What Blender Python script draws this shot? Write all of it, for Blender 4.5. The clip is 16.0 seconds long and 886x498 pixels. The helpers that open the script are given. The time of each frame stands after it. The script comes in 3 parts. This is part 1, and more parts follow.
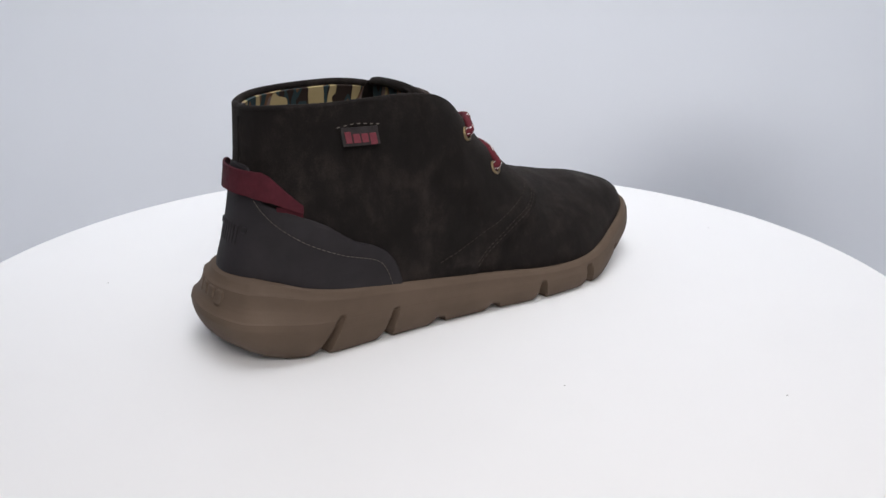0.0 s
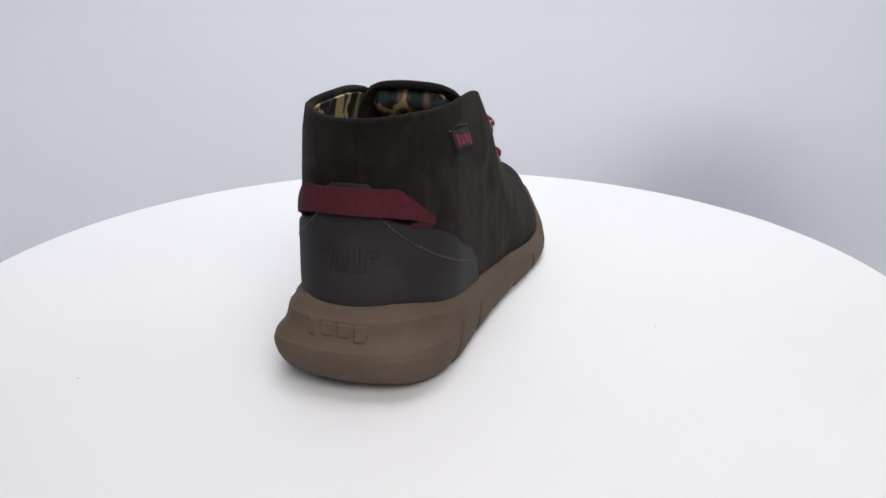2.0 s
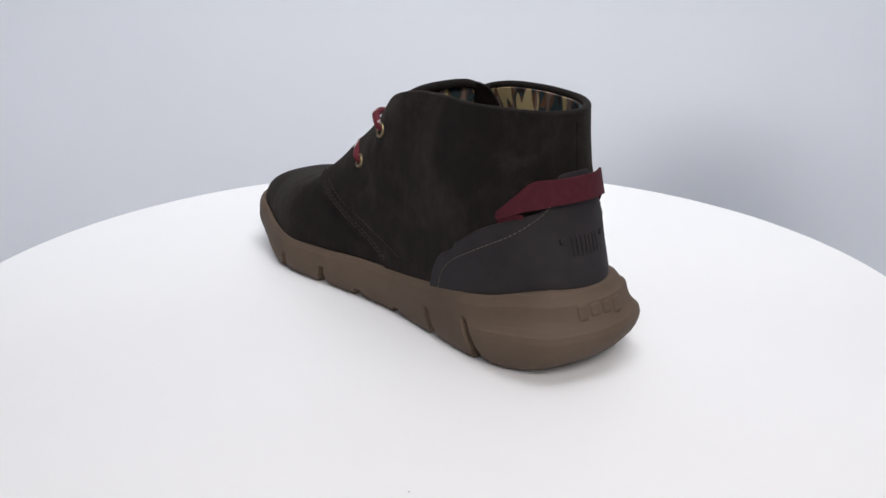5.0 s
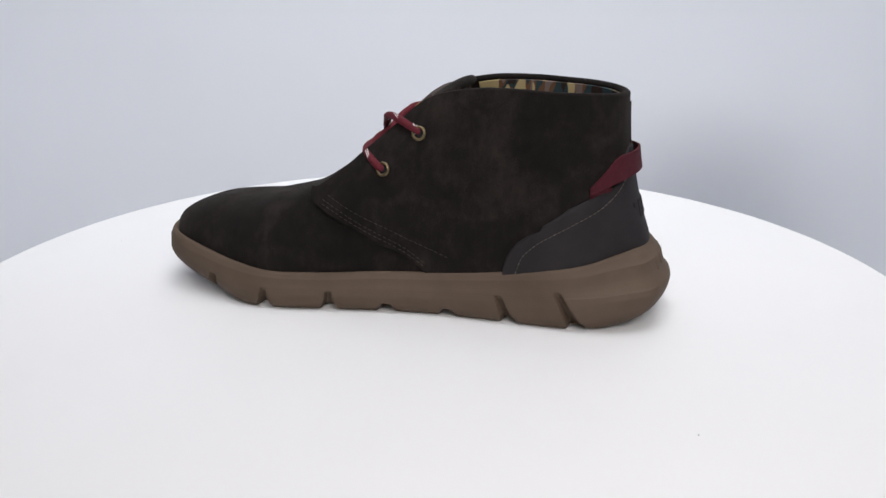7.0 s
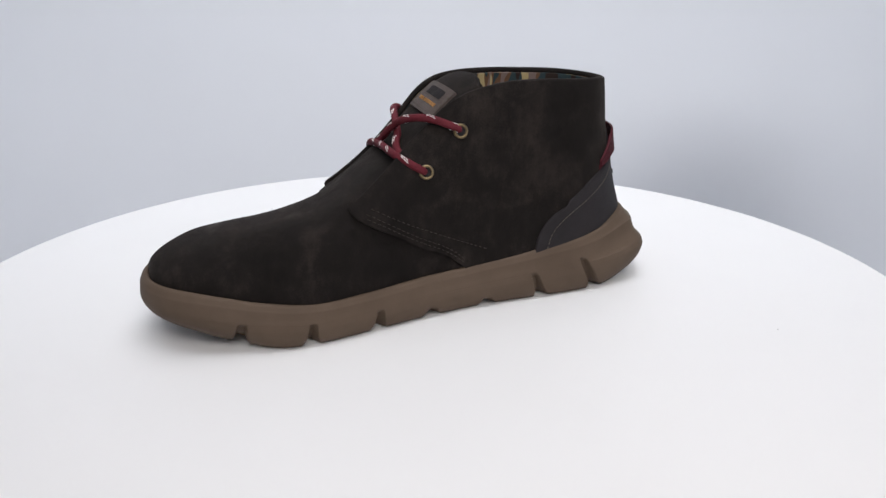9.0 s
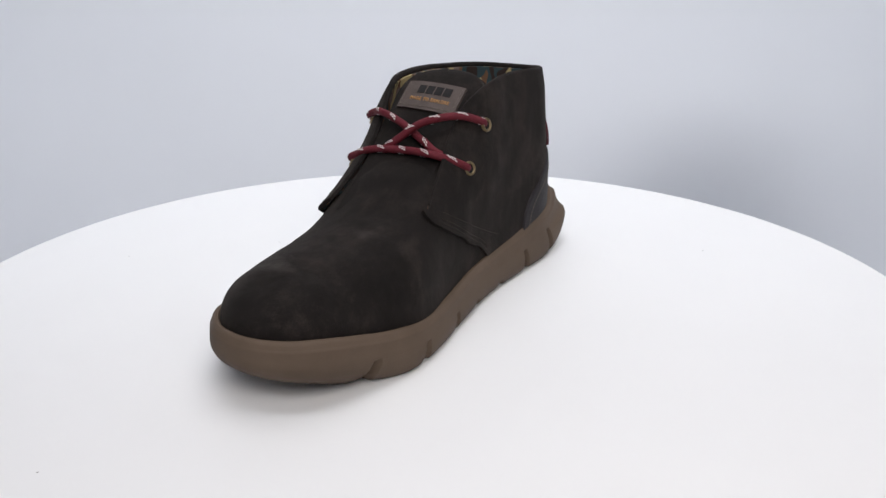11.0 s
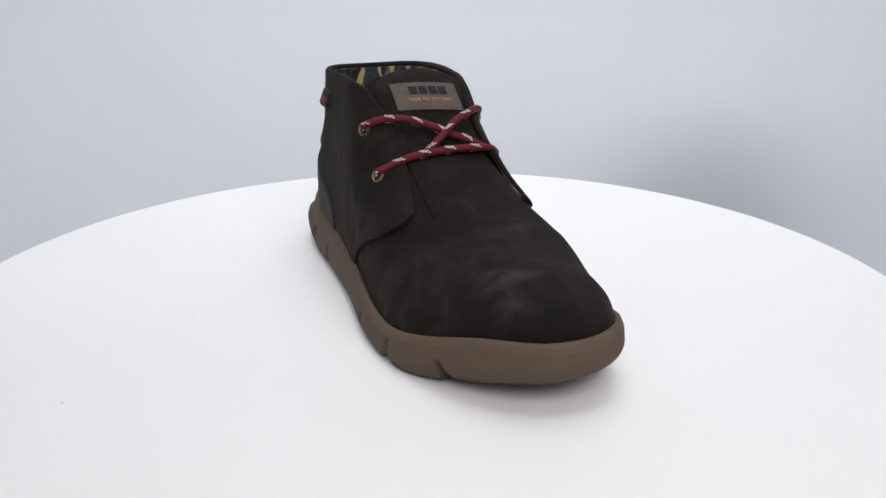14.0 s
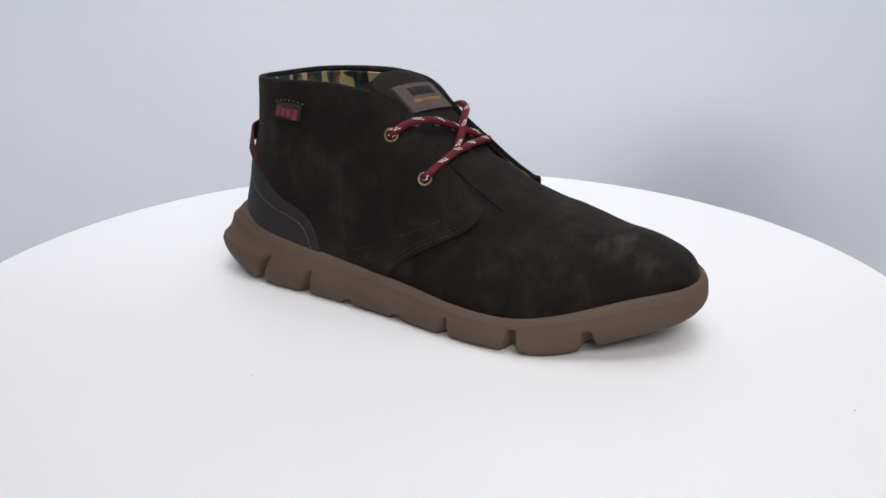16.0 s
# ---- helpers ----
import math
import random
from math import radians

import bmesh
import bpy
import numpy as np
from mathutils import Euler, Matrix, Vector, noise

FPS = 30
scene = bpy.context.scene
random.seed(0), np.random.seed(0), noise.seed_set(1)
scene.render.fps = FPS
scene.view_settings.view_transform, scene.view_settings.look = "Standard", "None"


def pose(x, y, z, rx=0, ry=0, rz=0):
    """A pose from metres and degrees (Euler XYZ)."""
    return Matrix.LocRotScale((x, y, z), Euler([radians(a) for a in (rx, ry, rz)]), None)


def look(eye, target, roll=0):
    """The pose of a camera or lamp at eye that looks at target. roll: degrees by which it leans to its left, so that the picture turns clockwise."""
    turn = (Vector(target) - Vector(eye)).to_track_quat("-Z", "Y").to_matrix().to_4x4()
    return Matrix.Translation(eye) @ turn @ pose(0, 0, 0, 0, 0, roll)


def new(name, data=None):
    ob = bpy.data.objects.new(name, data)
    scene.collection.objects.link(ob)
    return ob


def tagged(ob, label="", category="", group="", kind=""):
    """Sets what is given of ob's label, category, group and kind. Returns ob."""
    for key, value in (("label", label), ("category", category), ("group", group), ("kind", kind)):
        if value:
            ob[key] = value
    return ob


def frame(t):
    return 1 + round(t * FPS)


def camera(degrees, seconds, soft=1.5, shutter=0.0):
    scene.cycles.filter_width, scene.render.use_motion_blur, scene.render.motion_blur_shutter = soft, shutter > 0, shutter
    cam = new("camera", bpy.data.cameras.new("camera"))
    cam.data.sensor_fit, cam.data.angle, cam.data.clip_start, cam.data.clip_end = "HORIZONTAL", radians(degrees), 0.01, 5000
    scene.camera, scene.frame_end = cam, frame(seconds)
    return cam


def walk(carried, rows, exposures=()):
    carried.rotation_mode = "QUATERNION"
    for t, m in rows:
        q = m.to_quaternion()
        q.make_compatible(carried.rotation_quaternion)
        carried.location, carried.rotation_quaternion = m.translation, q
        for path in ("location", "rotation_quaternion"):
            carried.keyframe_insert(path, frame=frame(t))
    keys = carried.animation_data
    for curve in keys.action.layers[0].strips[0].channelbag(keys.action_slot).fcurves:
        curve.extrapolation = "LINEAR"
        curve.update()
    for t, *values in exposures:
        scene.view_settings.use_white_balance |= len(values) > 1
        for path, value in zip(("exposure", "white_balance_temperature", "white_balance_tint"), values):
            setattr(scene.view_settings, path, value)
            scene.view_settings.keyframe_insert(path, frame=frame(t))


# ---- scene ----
cam = camera(58.21, 16.0)
EYE = (0.0, -0.465, 0.1928)
YAW, PITCH = radians(1.209), radians(19.705)
AIM = (EYE[0] + math.sin(YAW) * math.cos(PITCH), EYE[1] + math.cos(YAW) * math.cos(PITCH), EYE[2] - math.sin(PITCH))
CAM_POSE = look(EYE, AIM, -0.192)
walk(cam, [(0.0, CAM_POSE), (16.0, CAM_POSE)], exposures=[(0.0, 0.0), (16.0, 0.0)])

# ---- light ----
world = bpy.data.worlds.new("studio_world")
world.use_nodes = True
world.node_tree.nodes["Background"].inputs[0].default_value = (0.80, 0.84, 0.92, 1)
world.node_tree.nodes["Background"].inputs[1].default_value = 0.25
scene.world = world


def softbox(name, eye, target, sx, sy, power, color, spread):
    data = bpy.data.lights.new(name, "AREA")
    data.shape, data.size, data.size_y, data.energy, data.color = "RECTANGLE", sx, sy, power, color
    data.spread = radians(spread)
    ob = new(name, data)
    ob.matrix_world = look(eye, target)
    return ob


softbox("overhead_softbox", (0.15, 0.10, 1.15), (0.0, 0.0, 0.0), 0.9, 0.7, 4.3, (0.99, 0.985, 1.0), 180)
# added fill light near the camera, brightens and warms the near disc
softbox("front_fill", (0.15, -0.85, 0.70), (0.06, -0.36, 0.0), 0.7, 0.4, 1.75, (1.0, 0.955, 0.92), 80)
# added narrow fill light that lifts and evens the backdrop
softbox("backdrop_fill", (0.0, -0.25, 1.15), (0.0, 0.5, -0.18), 2.2, 0.3, 3.6, (0.945, 0.97, 1.0), 65)


# ---- materials ----
def material(name, color, rough=0.6, metal=0.0, sheen=0.0):
    m = bpy.data.materials.new(name)
    m.use_nodes = True
    b = m.node_tree.nodes["Principled BSDF"]
    b.inputs["Base Color"].default_value = (*color, 1)
    b.inputs["Roughness"].default_value = rough
    b.inputs["Metallic"].default_value = metal
    b.inputs["Sheen Weight"].default_value = sheen
    b.inputs["Specular IOR Level"].default_value = 0.5 if metal or rough < 0.6 else 0.18
    return m


def node(m, kind, **values):
    n = m.node_tree.nodes.new(kind)
    for key, value in values.items():
        n.inputs[1 if key == "Value_001" else key].default_value = value
    return n


def link(m, a, b):
    m.node_tree.links.new(a, b)


def textured(name, dark, light, scale, rough, bump_scale, bump, sheen=0.0, detail=6.0, metal=0.0, low=0.3, high=0.7):
    """Two colours mixed by a coarse noise, with a fine noise as relief."""
    m = material(name, dark, rough, metal, sheen)
    b = m.node_tree.nodes["Principled BSDF"]
    co = node(m, "ShaderNodeTexCoord")
    big = node(m, "ShaderNodeTexNoise", Scale=scale, Detail=detail, Roughness=0.6)
    ramp = node(m, "ShaderNodeValToRGB")
    ramp.color_ramp.elements[0].position, ramp.color_ramp.elements[0].color = low, (*dark, 1)
    ramp.color_ramp.elements[1].position, ramp.color_ramp.elements[1].color = high, (*light, 1)
    fine = node(m, "ShaderNodeTexNoise", Scale=bump_scale, Detail=4.0, Roughness=0.65)
    relief = node(m, "ShaderNodeBump", Strength=bump, Distance=0.0006)
    for n in (big, fine):
        link(m, co.outputs["Object"], n.inputs["Vector"])
    link(m, big.outputs["Fac"], ramp.inputs["Fac"])
    link(m, ramp.outputs["Color"], b.inputs["Base Color"])
    link(m, fine.outputs["Fac"], relief.inputs["Height"])
    link(m, relief.outputs["Normal"], b.inputs["Normal"])
    return m


def scuffs(m, co, base):
    """Pale rubbed marks in the nap: across the toe cap and over the instep."""
    last = base
    for place, reach, amount in (((0.122, -0.004, 0.056), 0.032, 0.6), ((0.088, 0.012, 0.064), 0.026, 0.55), ((0.140, -0.020, 0.046), 0.022, 0.3)):
        away = node(m, "ShaderNodeVectorMath")
        away.operation = "DISTANCE"
        away.inputs[1].default_value = place
        link(m, co.outputs["Object"], away.inputs[0])
        near = node(m, "ShaderNodeMapRange")
        for key, value in (("From Min", reach), ("From Max", 0.0), ("To Min", 0.0), ("To Max", amount)):
            near.inputs[key].default_value = value
        link(m, away.outputs["Value"], near.inputs["Value"])
        wide = node(m, "ShaderNodeMapping", Scale=(1.5, 0.65, 1.0))
        link(m, co.outputs["Object"], wide.inputs["Vector"])
        smear = node(m, "ShaderNodeTexNoise", Scale=62.0, Detail=5.0, Roughness=0.6, Distortion=0.3)
        link(m, wide.outputs["Vector"], smear.inputs["Vector"])
        cut = node(m, "ShaderNodeMapRange")
        for key, value in (("From Min", 0.50), ("From Max", 0.72)):
            cut.inputs[key].default_value = value
        link(m, smear.outputs["Fac"], cut.inputs["Value"])
        share = node(m, "ShaderNodeMath")
        share.operation = "MULTIPLY"
        link(m, near.outputs["Result"], share.inputs[0])
        link(m, cut.outputs["Result"], share.inputs[1])
        mix = node(m, "ShaderNodeMixRGB")
        mix.inputs[2].default_value = (0.060, 0.053, 0.049, 1)
        link(m, share.outputs[0], mix.inputs[0])
        link(m, last, mix.inputs[1])
        last = mix.outputs[0]
    return last


def suede():
    """Brushed nap: broad soft patches, short streaks and a fine fibre grain."""
    m = material("dark_brown_suede", (0.015, 0.011, 0.009), 0.92)
    b = m.node_tree.nodes["Principled BSDF"]
    co = node(m, "ShaderNodeTexCoord")
    stretch = node(m, "ShaderNodeMapping", Scale=(1.0, 1.0, 0.45))
    broad = node(m, "ShaderNodeTexNoise", Scale=42.0, Detail=3.0, Roughness=0.55, Distortion=0.6)
    streak = node(m, "ShaderNodeTexNoise", Scale=260.0, Detail=5.0, Roughness=0.7)
    fibre = node(m, "ShaderNodeTexNoise", Scale=1200.0, Detail=4.0, Roughness=0.7)
    link(m, co.outputs["Object"], stretch.inputs["Vector"])
    link(m, co.outputs["Object"], broad.inputs["Vector"])
    link(m, stretch.outputs["Vector"], streak.inputs["Vector"])
    link(m, co.outputs["Object"], fibre.inputs["Vector"])
    half = node(m, "ShaderNodeMath", Value_001=0.28)
    half.operation = "MULTIPLY"
    link(m, streak.outputs["Fac"], half.inputs[0])
    most = node(m, "ShaderNodeMath", Value_001=0.46)
    most.operation = "MULTIPLY"
    link(m, broad.outputs["Fac"], most.inputs[0])
    tiny = node(m, "ShaderNodeMath", Value_001=0.26)
    tiny.operation = "MULTIPLY"
    link(m, fibre.outputs["Fac"], tiny.inputs[0])
    add = node(m, "ShaderNodeMath")
    link(m, half.outputs[0], add.inputs[0])
    link(m, most.outputs[0], add.inputs[1])
    total = node(m, "ShaderNodeMath")
    link(m, add.outputs[0], total.inputs[0])
    link(m, tiny.outputs[0], total.inputs[1])
    ramp = node(m, "ShaderNodeValToRGB")
    e = ramp.color_ramp.elements
    e[0].position, e[0].color = 0.38, (0.0046, 0.0034, 0.0031, 1)
    e[1].position, e[1].color = 0.64, (0.0225, 0.0170, 0.0150, 1)
    mid = e.new(0.50)
    mid.color = (0.0081, 0.0061, 0.0056, 1)
    link(m, total.outputs[0], ramp.inputs["Fac"])
    worn = scuffs(m, co, ramp.outputs["Color"])
    link(m, worn, b.inputs["Base Color"])
    soft = node(m, "ShaderNodeTexNoise", Scale=38.0, Detail=2.0, Roughness=0.5)
    link(m, co.outputs["Object"], soft.inputs["Vector"])
    dents = node(m, "ShaderNodeBump", Strength=0.4, Distance=0.0035)
    link(m, soft.outputs["Fac"], dents.inputs["Height"])
    relief = node(m, "ShaderNodeBump", Strength=0.85, Distance=0.0008)
    link(m, total.outputs[0], relief.inputs["Height"])
    link(m, dents.outputs["Normal"], relief.inputs["Normal"])
    b.inputs["Sheen Weight"].default_value = 0.035
    b.inputs["Sheen Roughness"].default_value = 0.5
    b.inputs["Sheen Tint"].default_value = (0.75, 0.62, 0.52, 1)
    link(m, relief.outputs["Normal"], b.inputs["Normal"])
    return m


SUEDE = suede()
NUBUCK = textured("grey_brown_nubuck", (0.0172, 0.0148, 0.0164), (0.0250, 0.0216, 0.0236), 60.0, 0.66, 1300.0, 0.25)
RUBBER = textured("taupe_rubber", (0.086, 0.060, 0.043), (0.107, 0.076, 0.055), 30.0, 0.70, 900.0, 0.12)
GUM = textured("amber_gum_rubber", (0.30, 0.17, 0.055), (0.38, 0.22, 0.08), 60.0, 0.5, 900.0, 0.1)
WEBBING = textured("burgundy_webbing", (0.050, 0.0075, 0.0125), (0.072, 0.011, 0.0175), 300.0, 0.75, 2200.0, 0.5)
ROPE = textured("burgundy_lace", (0.088, 0.0105, 0.017), (0.122, 0.015, 0.023), 400.0, 0.7, 2500.0, 0.5)
FLECK = textured("white_lace_thread", (0.62, 0.60, 0.58), (0.75, 0.73, 0.71), 400.0, 0.7, 2500.0, 0.4)
BRASS = textured("aged_brass", (0.17, 0.125, 0.065), (0.25, 0.19, 0.11), 200.0, 0.42, 900.0, 0.1, metal=1.0)
THREAD = textured("taupe_thread", (0.10, 0.085, 0.072), (0.14, 0.12, 0.10), 400.0, 0.7, 2500.0, 0.3)
THREAD_DARK = textured("dark_thread", (0.032, 0.026, 0.021), (0.045, 0.037, 0.030), 400.0, 0.7, 2500.0, 0.3)
PATCH = textured("brown_leather_patch", (0.062, 0.047, 0.042), (0.092, 0.071, 0.064), 120.0, 0.6, 1400.0, 0.4)
PATCH_DARK = textured("charcoal_woven_tag", (0.022, 0.018, 0.018), (0.035, 0.03, 0.03), 300.0, 0.8, 2000.0, 0.4)
# footbed colour lightened so that it throws light up inside the boot
FOOTBED = textured("pale_bounce_textile", (0.13, 0.11, 0.09), (0.18, 0.155, 0.13), 200.0, 0.85, 1800.0, 0.4)
INK_AND_SHADE = textured("black_emboss_and_eyelet_shade", (0.012, 0.011, 0.012), (0.02, 0.018, 0.018), 200.0, 0.8, 900.0, 0.1)
ORANGE = textured("orange_thread", (0.36, 0.18, 0.06), (0.46, 0.24, 0.085), 400.0, 0.7, 2000.0, 0.3)
LABEL_RED = textured("maroon_letters", (0.12, 0.025, 0.035), (0.16, 0.035, 0.045), 400.0, 0.7, 2000.0, 0.3)
TABLE_WHITE = textured("white_laminate", (0.775, 0.77, 0.775), (0.80, 0.795, 0.80), 4.0, 0.5, 500.0, 0.03)
WALL_WHITE = textured("white_paper", (0.81, 0.825, 0.865), (0.835, 0.85, 0.89), 1.5, 0.85, 300.0, 0.03)
DUST = textured("grey_dust", (0.3, 0.29, 0.28), (0.4, 0.39, 0.38), 400.0, 0.9, 900.0, 0.1)


def camouflage():
    m = material("camouflage_lining", (0.1, 0.1, 0.1), 0.85)
    b = m.node_tree.nodes["Principled BSDF"]
    co = node(m, "ShaderNodeTexCoord")
    tall = node(m, "ShaderNodeMapping", Scale=(1.0, 1.0, 0.30))
    link(m, co.outputs["Object"], tall.inputs["Vector"])
    shift = node(m, "ShaderNodeMapping", Location=(0.31, 0.17, 0.05), Scale=(1.0, 1.0, 0.34))
    link(m, co.outputs["Object"], shift.inputs["Vector"])
    ground = node(m, "ShaderNodeTexNoise", Scale=125.0, Detail=1.0, Roughness=0.4, Distortion=0.5)
    spots = node(m, "ShaderNodeTexNoise", Scale=120.0, Detail=1.0, Roughness=0.4, Distortion=0.6)
    link(m, tall.outputs["Vector"], ground.inputs["Vector"])
    link(m, shift.outputs["Vector"], spots.inputs["Vector"])
    ramp = node(m, "ShaderNodeValToRGB")
    ramp.color_ramp.interpolation = "CONSTANT"
    e = ramp.color_ramp.elements
    e[0].position, e[0].color = 0.0, (0.030, 0.020, 0.017, 1)
    e[1].position, e[1].color = 0.40, (0.030, 0.050, 0.056, 1)
    for p, c in ((0.52, (0.13, 0.070, 0.042, 1)), (0.60, (0.18, 0.13, 0.115, 1))):
        x = e.new(p)
        x.color = c
    link(m, ground.outputs["Fac"], ramp.inputs["Fac"])
    edge = node(m, "ShaderNodeValToRGB")
    edge.color_ramp.elements[0].position, edge.color_ramp.elements[1].position = 0.565, 0.575
    link(m, spots.outputs["Fac"], edge.inputs["Fac"])
    tan = node(m, "ShaderNodeMixRGB")
    tan.inputs[2].default_value = (0.42, 0.33, 0.17, 1)
    link(m, edge.outputs["Color"], tan.inputs[0])
    link(m, ramp.outputs["Color"], tan.inputs[1])
    link(m, tan.outputs[0], b.inputs["Base Color"])
    weave = node(m, "ShaderNodeTexNoise", Scale=2200.0, Detail=2.0)
    relief = node(m, "ShaderNodeBump", Strength=0.4, Distance=0.0005)
    link(m, co.outputs["Object"], weave.inputs["Vector"])
    link(m, weave.outputs["Fac"], relief.inputs["Height"])
    link(m, relief.outputs["Normal"], b.inputs["Normal"])
    return m


CAMO = camouflage()


# ---- mesh helpers ----
def mesh_object(name, verts, faces, mat, parent=None, label="", sharp=40.0):
    me = bpy.data.meshes.new(name)
    me.from_pydata([tuple(v) for v in verts], [], faces)
    me.materials.append(mat)
    me.validate()
    bm = bmesh.new()
    bm.from_mesh(me)
    bmesh.ops.recalc_face_normals(bm, faces=bm.faces)
    bm.to_mesh(me)
    bm.free()
    me.polygons.foreach_set("use_smooth", [True] * len(me.polygons))
    me.set_sharp_from_angle(angle=radians(sharp))
    ob = new(name, me)
    if parent:
        ob.parent = parent
    if label:
        tagged(ob, label)
    return ob


def grid_faces(m, n, closed=False, base=0):
    return [(base + i * n + j, base + i * n + (j + 1) % n, base + (i + 1) * n + (j + 1) % n, base + (i + 1) * n + j)
            for i in range(m - 1) for j in range(n if closed else n - 1)]


def normals(g):
    du, dv = np.gradient(g, axis=0), np.gradient(g, axis=1)
    c = np.cross(du, dv)
    return c / (np.linalg.norm(c, axis=2, keepdims=True) + 1e-12)


def shell(name, outer, inner, mat, parent, label="", sharp=40.0):
    """A closed sheet between two grids of points."""
    m, n = outer.shape[:2]
    k = m * n
    faces = grid_faces(m, n) + [f[::-1] for f in grid_faces(m, n, base=k)]
    ring = [i * n for i in range(m)] + [(m - 1) * n + j for j in range(1, n)]
    ring += [i * n + n - 1 for i in range(m - 2, -1, -1)] + [j for j in range(n - 2, 0, -1)]
    faces += [(a, ring[(i + 1) % len(ring)], ring[(i + 1) % len(ring)] + k, a + k) for i, a in enumerate(ring)]
    return mesh_object(name, np.concatenate([outer.reshape(-1, 3), inner.reshape(-1, 3)]), faces, mat, parent, label, sharp)


def resample(points, count, closed=False, fine=12):
    """A smooth curve through the points, at even steps."""
    p = np.asarray(points, float)
    q = np.concatenate([p[-1:], p, p[:2]]) if closed else np.concatenate([2 * p[:1] - p[1:2], p, 2 * p[-1:] - p[-2:-1]])
    out = []
    for i in range(1, len(q) - 2):
        for t in np.linspace(0, 1, fine, endpoint=False):
            a, b, c, d = q[i - 1:i + 3]
            out.append(0.5 * (2 * b + (c - a) * t + (2 * a - 5 * b + 4 * c - d) * t * t + (3 * b - a - 3 * c + d) * t ** 3))
    out.append(q[-2])
    out = np.array(out)
    s = np.concatenate([[0], np.cumsum(np.linalg.norm(np.diff(out, axis=0), axis=1))])
    at = np.linspace(0, s[-1], count, endpoint=not closed)
    return np.stack([np.interp(at, s, out[:, k]) for k in range(p.shape[1])], 1)


def smooth_table(pairs):
    """A smooth function through (x, value) pairs."""
    p = np.array(sorted(pairs), float)
    d = resample(p, 400)
    return lambda x: np.interp(x, d[:, 0], d[:, 1])


def tube(name, path, radius, mat, parent, label="", sides=12, flat=1.0):
    path = np.asarray(path, float)
    t = np.gradient(path, axis=0)
    t /= np.linalg.norm(t, axis=1, keepdims=True)
    side = np.cross(t[0], (0, 0, 1.0) if abs(t[0][2]) < 0.9 else (1.0, 0, 0))
    rings = []
    rad = np.broadcast_to(radius, len(path))
    for i, p in enumerate(path):
        side = side - t[i] * (side @ t[i])
        side /= np.linalg.norm(side)
        up = np.cross(t[i], side)
        a = np.linspace(0, 2 * math.pi, sides, endpoint=False)
        rings.append(p + rad[i] * (np.cos(a)[:, None] * side + flat * np.sin(a)[:, None] * up))
    v = np.concatenate(rings)
    faces = grid_faces(len(path), sides, True)
    faces += [tuple(range(sides))[::-1], tuple(len(v) - sides + k for k in range(sides))]
    return mesh_object(name, v, faces, mat, parent, label)


# ---- turntable and studio ----


def lathe(name, profile, mat, parent=None, label="", steps=192):
    a = np.linspace(0, 2 * math.pi, steps, endpoint=False)
    v, faces, n = [], [], len(profile)
    for r, z in profile:
        v += [(r * math.cos(k), r * math.sin(k), z) for k in a]
    faces = grid_faces(n, steps, True)
    faces += [tuple(range(steps)), tuple((n - 1) * steps + k for k in range(steps))]
    return mesh_object(name, v, faces, mat, parent, label, 30.0)


turntable = new("turntable")
tagged(turntable, "round white laminate turntable disc, slowly turning", "turntable")
lathe("disc", [(0.30 - 0.001, 0.0), (0.30, -0.001), (0.30, -0.017), (0.299, -0.018)], TABLE_WHITE, turntable)
lathe("hub", [(0.10, -0.0185), (0.10, -0.05)], TABLE_WHITE, turntable)
stand = new("pedestal")
tagged(stand, "white cylindrical pedestal under the turntable disc", "pedestal")
lathe("drum", [(0.17, -0.0505), (0.172, -0.053), (0.172, -0.497), (0.17, -0.50)], TABLE_WHITE, stand)
for k, (sx, sy) in enumerate(((-0.0179, -0.1406), (0.245, -0.03), (-0.16, 0.13), (0.06, -0.21))):
    bm = bmesh.new()
    bmesh.ops.create_icosphere(bm, subdivisions=1, radius=0.0004)
    bmesh.ops.scale(bm, vec=(1.3, 0.8, 0.5), verts=bm.verts)
    c, s = math.cos(radians(35)), math.sin(radians(35))
    bmesh.ops.translate(bm, vec=(c * sx - s * sy, s * sx + c * sy, 0.0002), verts=bm.verts)
    me = bpy.data.meshes.new("speck")
    bm.to_mesh(me)
    bm.free()
    me.materials.append(DUST)
    ob = new("speck", me)
    ob.parent = turntable


def sweep_sheet():
    """A hanging paper backdrop, its foot curled back and away from the disc to shade it there."""
    zs = np.concatenate([np.linspace(-0.48, -0.2, 8), np.linspace(-0.18, 0.16, 34), np.linspace(0.2, 1.4, 8)])
    outer = []
    for x in np.linspace(-1.5, 1.5, 80):
        # curl added to the shape, strongest at right, to darken the paper above the disc
        curl = 0.3 + 1.8 * math.exp(-((x - 0.36) / 0.16) ** 2)
        reach = 0.045 * math.exp(-((x - 0.36) / 0.18) ** 2)
        wave = 0.004 * math.sin(x * 9.0 + 1.0) + 0.0012 * math.sin(x * 31.0)
        bend = np.clip(reach - zs, 0, 0.22)
        back = curl * bend ** 2 + 2 * curl * 0.22 * np.clip(reach - zs - 0.22, 0, 1)
        outer.append([(x, 0.50 + wave + b, z) for b, z in zip(back, zs)])
    outer = np.array(outer)
    inner = outer + np.array((0, 0.003, 0))
    ob = shell("backdrop", outer, inner, WALL_WHITE, None)
    tagged(ob, "pale blue-white paper backdrop hanging behind the turntable", "backdrop", kind="structure")


sweep_sheet()


